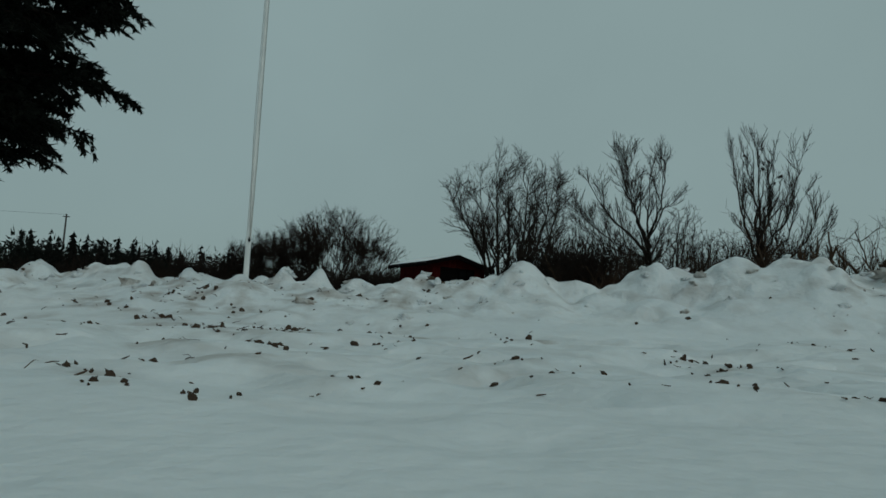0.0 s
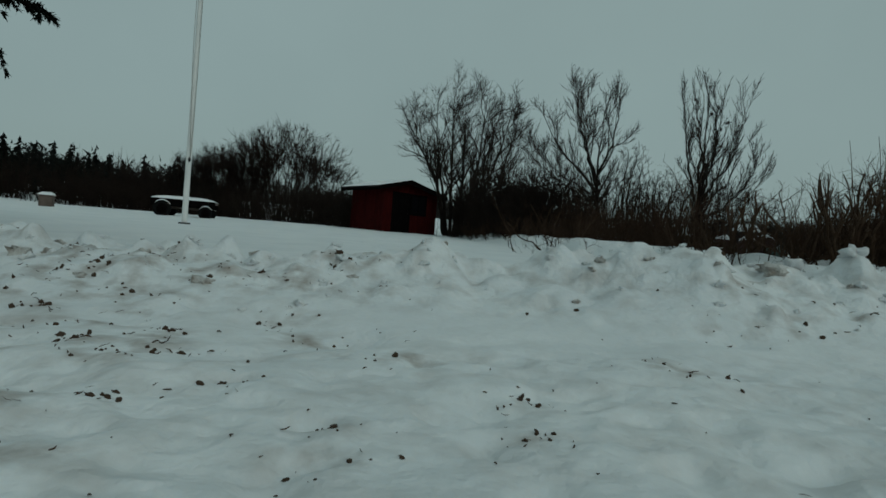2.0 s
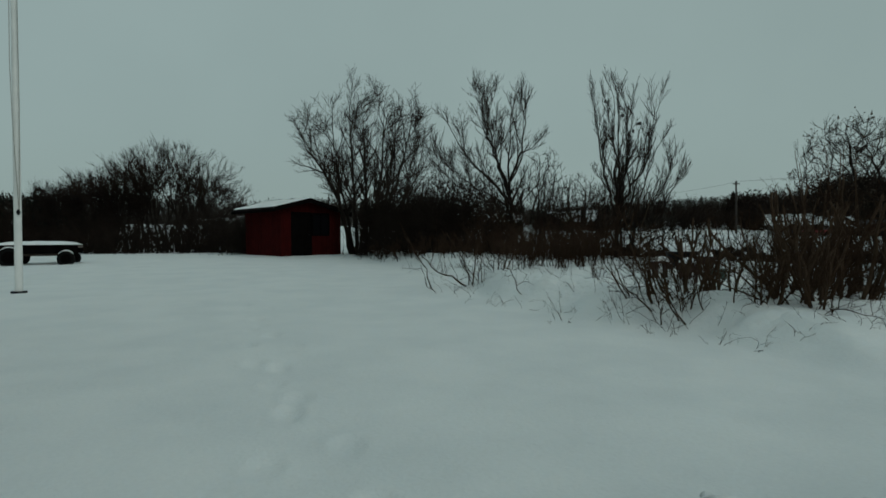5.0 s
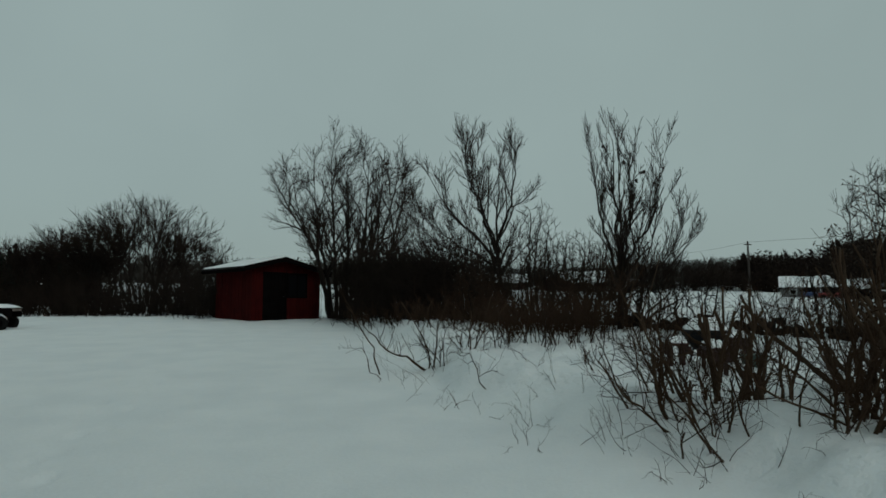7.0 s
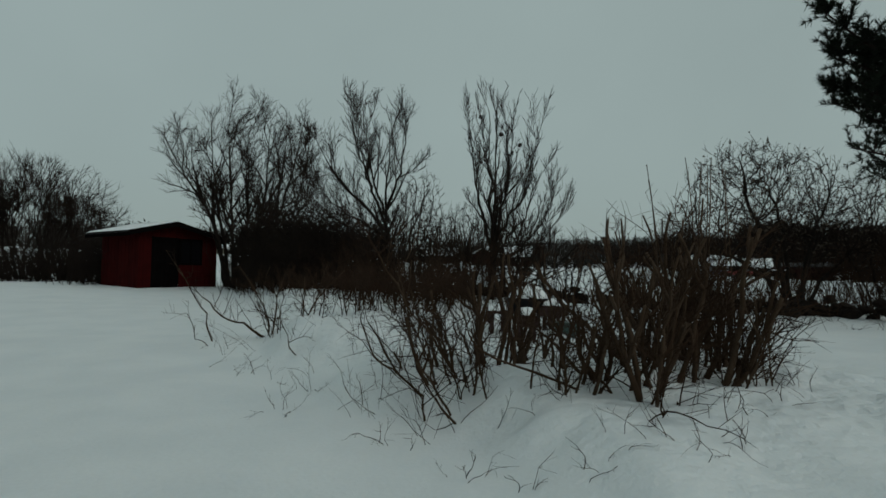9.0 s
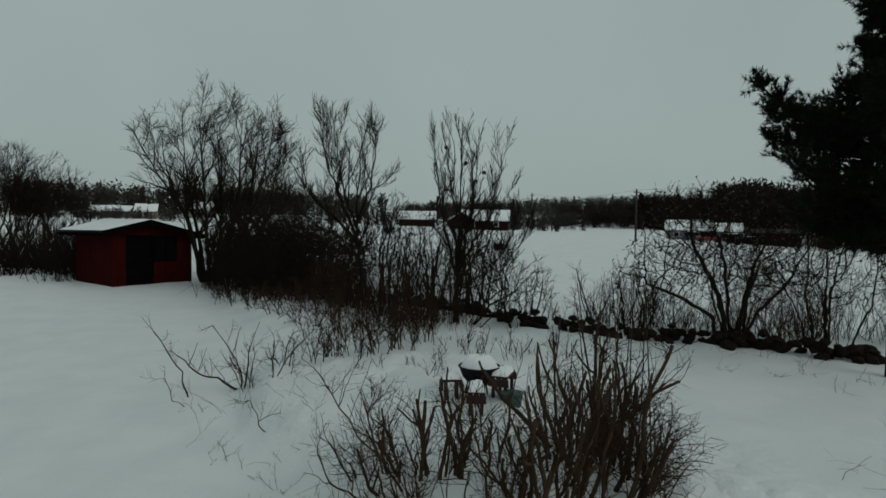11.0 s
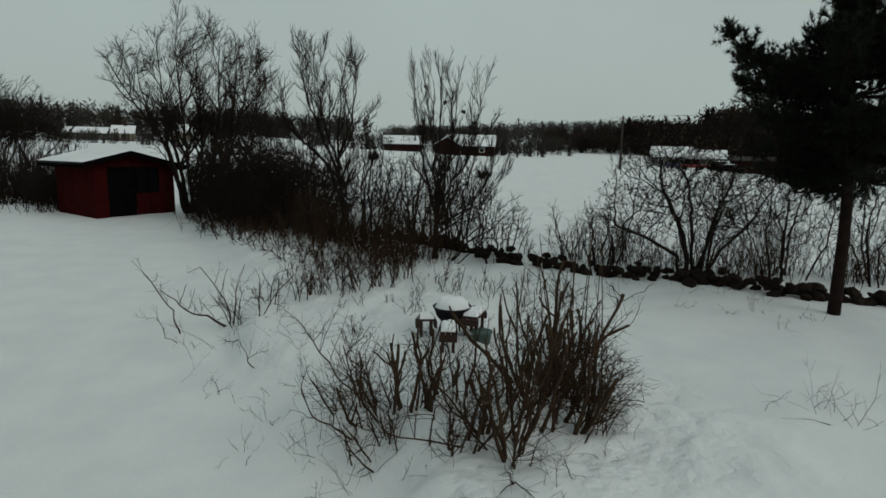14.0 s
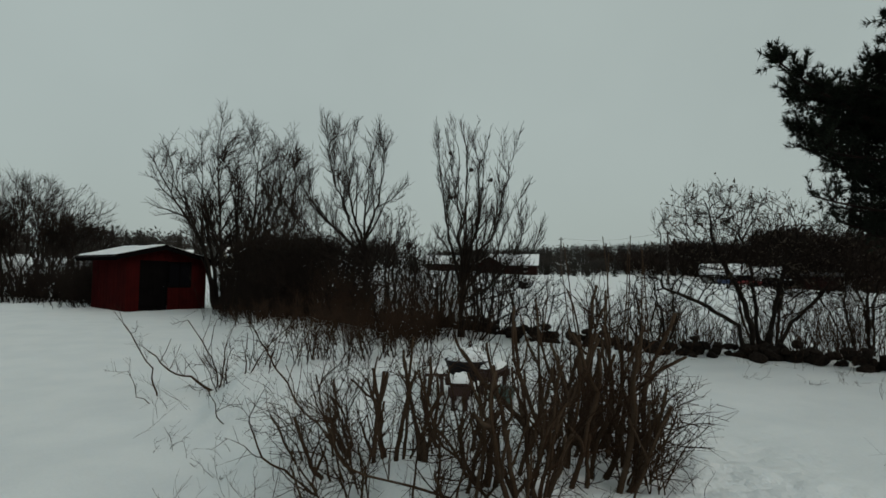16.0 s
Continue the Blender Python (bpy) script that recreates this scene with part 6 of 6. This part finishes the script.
def car(x, y, yaw, paint, label, ln=4.2, tall=1.5):
    p = Vector((x, y, height(x, y)))
    t = thing("car", Matrix.Translation(p) @ pose(0, 0, 0, 0, 0, yaw), label, "car")
    bm = bmesh.new()
    box(bm, (-ln / 2, -0.85, 0.30), (ln / 2, 0.85, 0.85), 0.12)
    part("body", bm, paint, t)
    bm = bmesh.new()
    box(bm, (-ln * 0.32, -0.75, 0.78), (ln * 0.22, 0.75, tall), 0.2)
    part("cabin", bm, GLASS_DARK, t)
    for sx in (-0.31, 0.31):
        for sy in (-0.8, 0.8):
            bm = bmesh.new()
            cyl(bm, (sx * ln, sy - 0.1, 0.31), (sx * ln, sy + 0.1, 0.31), 0.31, seg=16)
            part("wheel", bm, RUBBER, t)
    snow_cap("car_snow", p + Vector((0, 0, tall - 0.02)), yaw, ln * 0.45, 1.2, 0.12, "snow on a car roof")


car(71.5, 72.5, -40, CAR_RED, "red car parked by the far farm", 4.0, 1.7)
car(75.0, 70.5, -40, DARK_PAINT, "dark car parked by the far farm", 4.0, 1.5)
car(69.5, 74.0, 30, CAR_BLUE, "blue car parked by the far farm", 3.8, 1.5)
car(70.0, 64.0, -40, DARK_PAINT, "dark low vehicle in the snow by the barn", 4.0, 1.2)


# ---- utility poles and wires ----
def utility_pole(x, y, tall):
    t = thing("utility_pole", Matrix.Translation(at(x, y, -0.2)), "grey wooden utility pole in the snowy field", "pole", "utility poles")
    tb = Tubes()
    tb.tube([np.array((0, 0, 0)), np.array((0, 0, tall + 0.2))], [0.15, 0.10], 8)
    tb.make("pole", OLD_POLE, t)
    bm = bmesh.new()
    box(bm, (-0.5, -0.05, tall - 0.25), (0.5, 0.05, tall - 0.13), 0.01)
    part("crossarm", bm, OLD_POLE, t)
    return np.array((x, y, height(x, y) + tall - 0.1))


tops = [utility_pole(51.6, 64.5, 6.8), utility_pole(56.0, 100.6, 7.4), utility_pole(-55.5, 79.5, 8.5), utility_pole(-110, 62, 9.5)]
wire = Tubes()
for a, b in ((0, 1), (2, 3)):
    pts = [tops[a] * (1 - f) + tops[b] * f - np.array((0, 0, 3.2 * f * (1 - f))) for f in np.linspace(0, 1, 13)]
    wire.tube(pts, [0.014] * 13, 3)
far_side = tops[0] + np.array((60, -70, 3.0))
wire.tube([tops[0] * (1 - f) + far_side * f - np.array((0, 0, 3.2 * f * (1 - f))) for f in np.linspace(0, 1, 9)], [0.014] * 9, 3)
tagged(wire.make("power_line", RUBBER), "thin overhead wires between the utility poles", "wire", kind="stuff")


# ---- clods and litter on the snow bank ----
def clod_mesh(seed):
    rs = np.random.RandomState(seed)
    bm = bmesh.new()
    bmesh.ops.create_icosphere(bm, subdivisions=3, radius=0.5)
    off = Vector(rs.uniform(0, 50, 3))
    for v in bm.verts:
        v.co *= 1 + 0.9 * noise.noise(v.co * 2.3 + off) + 0.8 * noise.noise(v.co * 5 + off) + 0.35 * noise.noise(v.co * 11 + off)
        v.co.z *= 0.6
    me = bpy.data.meshes.new("snow_clod")
    bm.to_mesh(me)
    bm.free()
    me.materials.append(DIRTY_SNOW if seed % 4 == 0 else SNOW)
    me.shade_smooth()
    return me


clods = [clod_mesh(s) for s in range(8)]
crs = np.random.RandomState(15)
for k in range(190):
    x = crs.uniform(-3.6, 3.6)
    y = float(bank_line(np.array(x))) + crs.normal(-0.1, 0.24)
    sz = crs.uniform(0.025, 0.085) * (1.3 if crs.uniform() < 0.12 else 0.65)
    ob = new("snow_clod", clods[crs.randint(8)])
    ob.matrix_basis = Matrix.Translation((x, y, height(x, y) - sz * 0.06)) @ pose(0, 0, 0, crs.uniform(-40, 40), crs.uniform(-40, 40), crs.uniform(0, 360)) @ Matrix.Scale(sz, 4)
    tagged(ob, "lump of snow on the thrown-up bank, partly soiled", "snow clod", "snow clods")
dirt = bpy.data.meshes.new("dirt_clod")
bm = bmesh.new()
bmesh.ops.create_icosphere(bm, subdivisions=2, radius=0.5)
for v in bm.verts:
    v.co *= 1 + 0.7 * noise.noise(v.co * 2.6 + Vector((3, 9, 1)))
bm.to_mesh(dirt)
bm.free()
dirt.materials.append(SOIL)
for k in range(285):
    sx, sy, sr = SPOTS[crs.randint(len(SPOTS))]
    x, y = sx + crs.normal(0, sr * 0.6), sy + crs.normal(0, sr * 0.4)
    if k % 9 == 0:
        x, y = crs.uniform(-2.6, 2.6), crs.uniform(0.7, 2.6)
    if y < 0.3:
        continue
    sz = (0.005 + 0.015 * crs.uniform() ** 2.2) * min(1, 0.3 + 0.40 * y)
    ob = new("dirt_clod", dirt)
    ob.matrix_basis = Matrix.Translation((x, y, height(x, y) + sz * 0.12)) @ pose(0, 0, 0, crs.uniform(0, 360), crs.uniform(0, 360), 0) @ Matrix.Diagonal((sz * crs.uniform(0.8, 1.6), sz, sz * crs.uniform(0.5, 0.9), 1))
    tagged(ob, "small dark clump of soil on the snow", "dirt", "dirt clumps")
for sx, sy in SOILED:
    for _ in range(4):
        x, y = sx + crs.normal(0, 0.008 + 0.008 * sy), sy + crs.normal(0, 0.008 + 0.008 * sy)
        sz = (0.003 + 0.009 * sy) * crs.uniform(0.4, 1.1)
        ob = new("dirt_clod", dirt)
        ob.matrix_basis = Matrix.Translation((x, y, height(x, y) + sz * 0.1)) @ pose(0, 0, 0, crs.uniform(0, 360), crs.uniform(0, 360), 0) @ Matrix.Diagonal((sz * crs.uniform(0.8, 1.6), sz, sz * crs.uniform(0.5, 0.9), 1))
        tagged(ob, "small dark clump of soil on the snow", "dirt", "dirt clumps")
litter = Tubes()
for _ in range(380):
    if crs.uniform() < 0.9:
        sx, sy, sr = SPOTS[crs.randint(len(SPOTS))]
        x, y = sx + crs.normal(0, sr * 1.1), sy + crs.normal(0, sr * 0.7)
    else:
        a, d = crs.uniform(-0.7, 0.7), crs.uniform(0.22, 1.6)
        x, y = d * math.sin(a), d * math.cos(a)
    if y < 0.5:
        continue
    z = height(x, y) + 0.001
    ln, a = crs.uniform(0.003, 0.028) * min(1, 0.25 + 0.45 * math.hypot(x, y)), crs.uniform(0, 2 * math.pi)
    e = np.array((math.cos(a) * ln, math.sin(a) * ln, crs.uniform(0, 0.5) * ln))
    p = np.array((x, y, z))
    r = crs.uniform(0.0006, 0.0026) * min(1, 0.25 + 0.4 * math.hypot(x, y))
    litter.tube([p, p + e * 0.5 + crs.normal(0, 0.1, 3) * ln, p + e], [r, r * 1.1, r * 0.5], 4)
tagged(litter.make("twig_litter", SOIL), "bits of twig and soil scattered on the snow", "litter", kind="stuff")
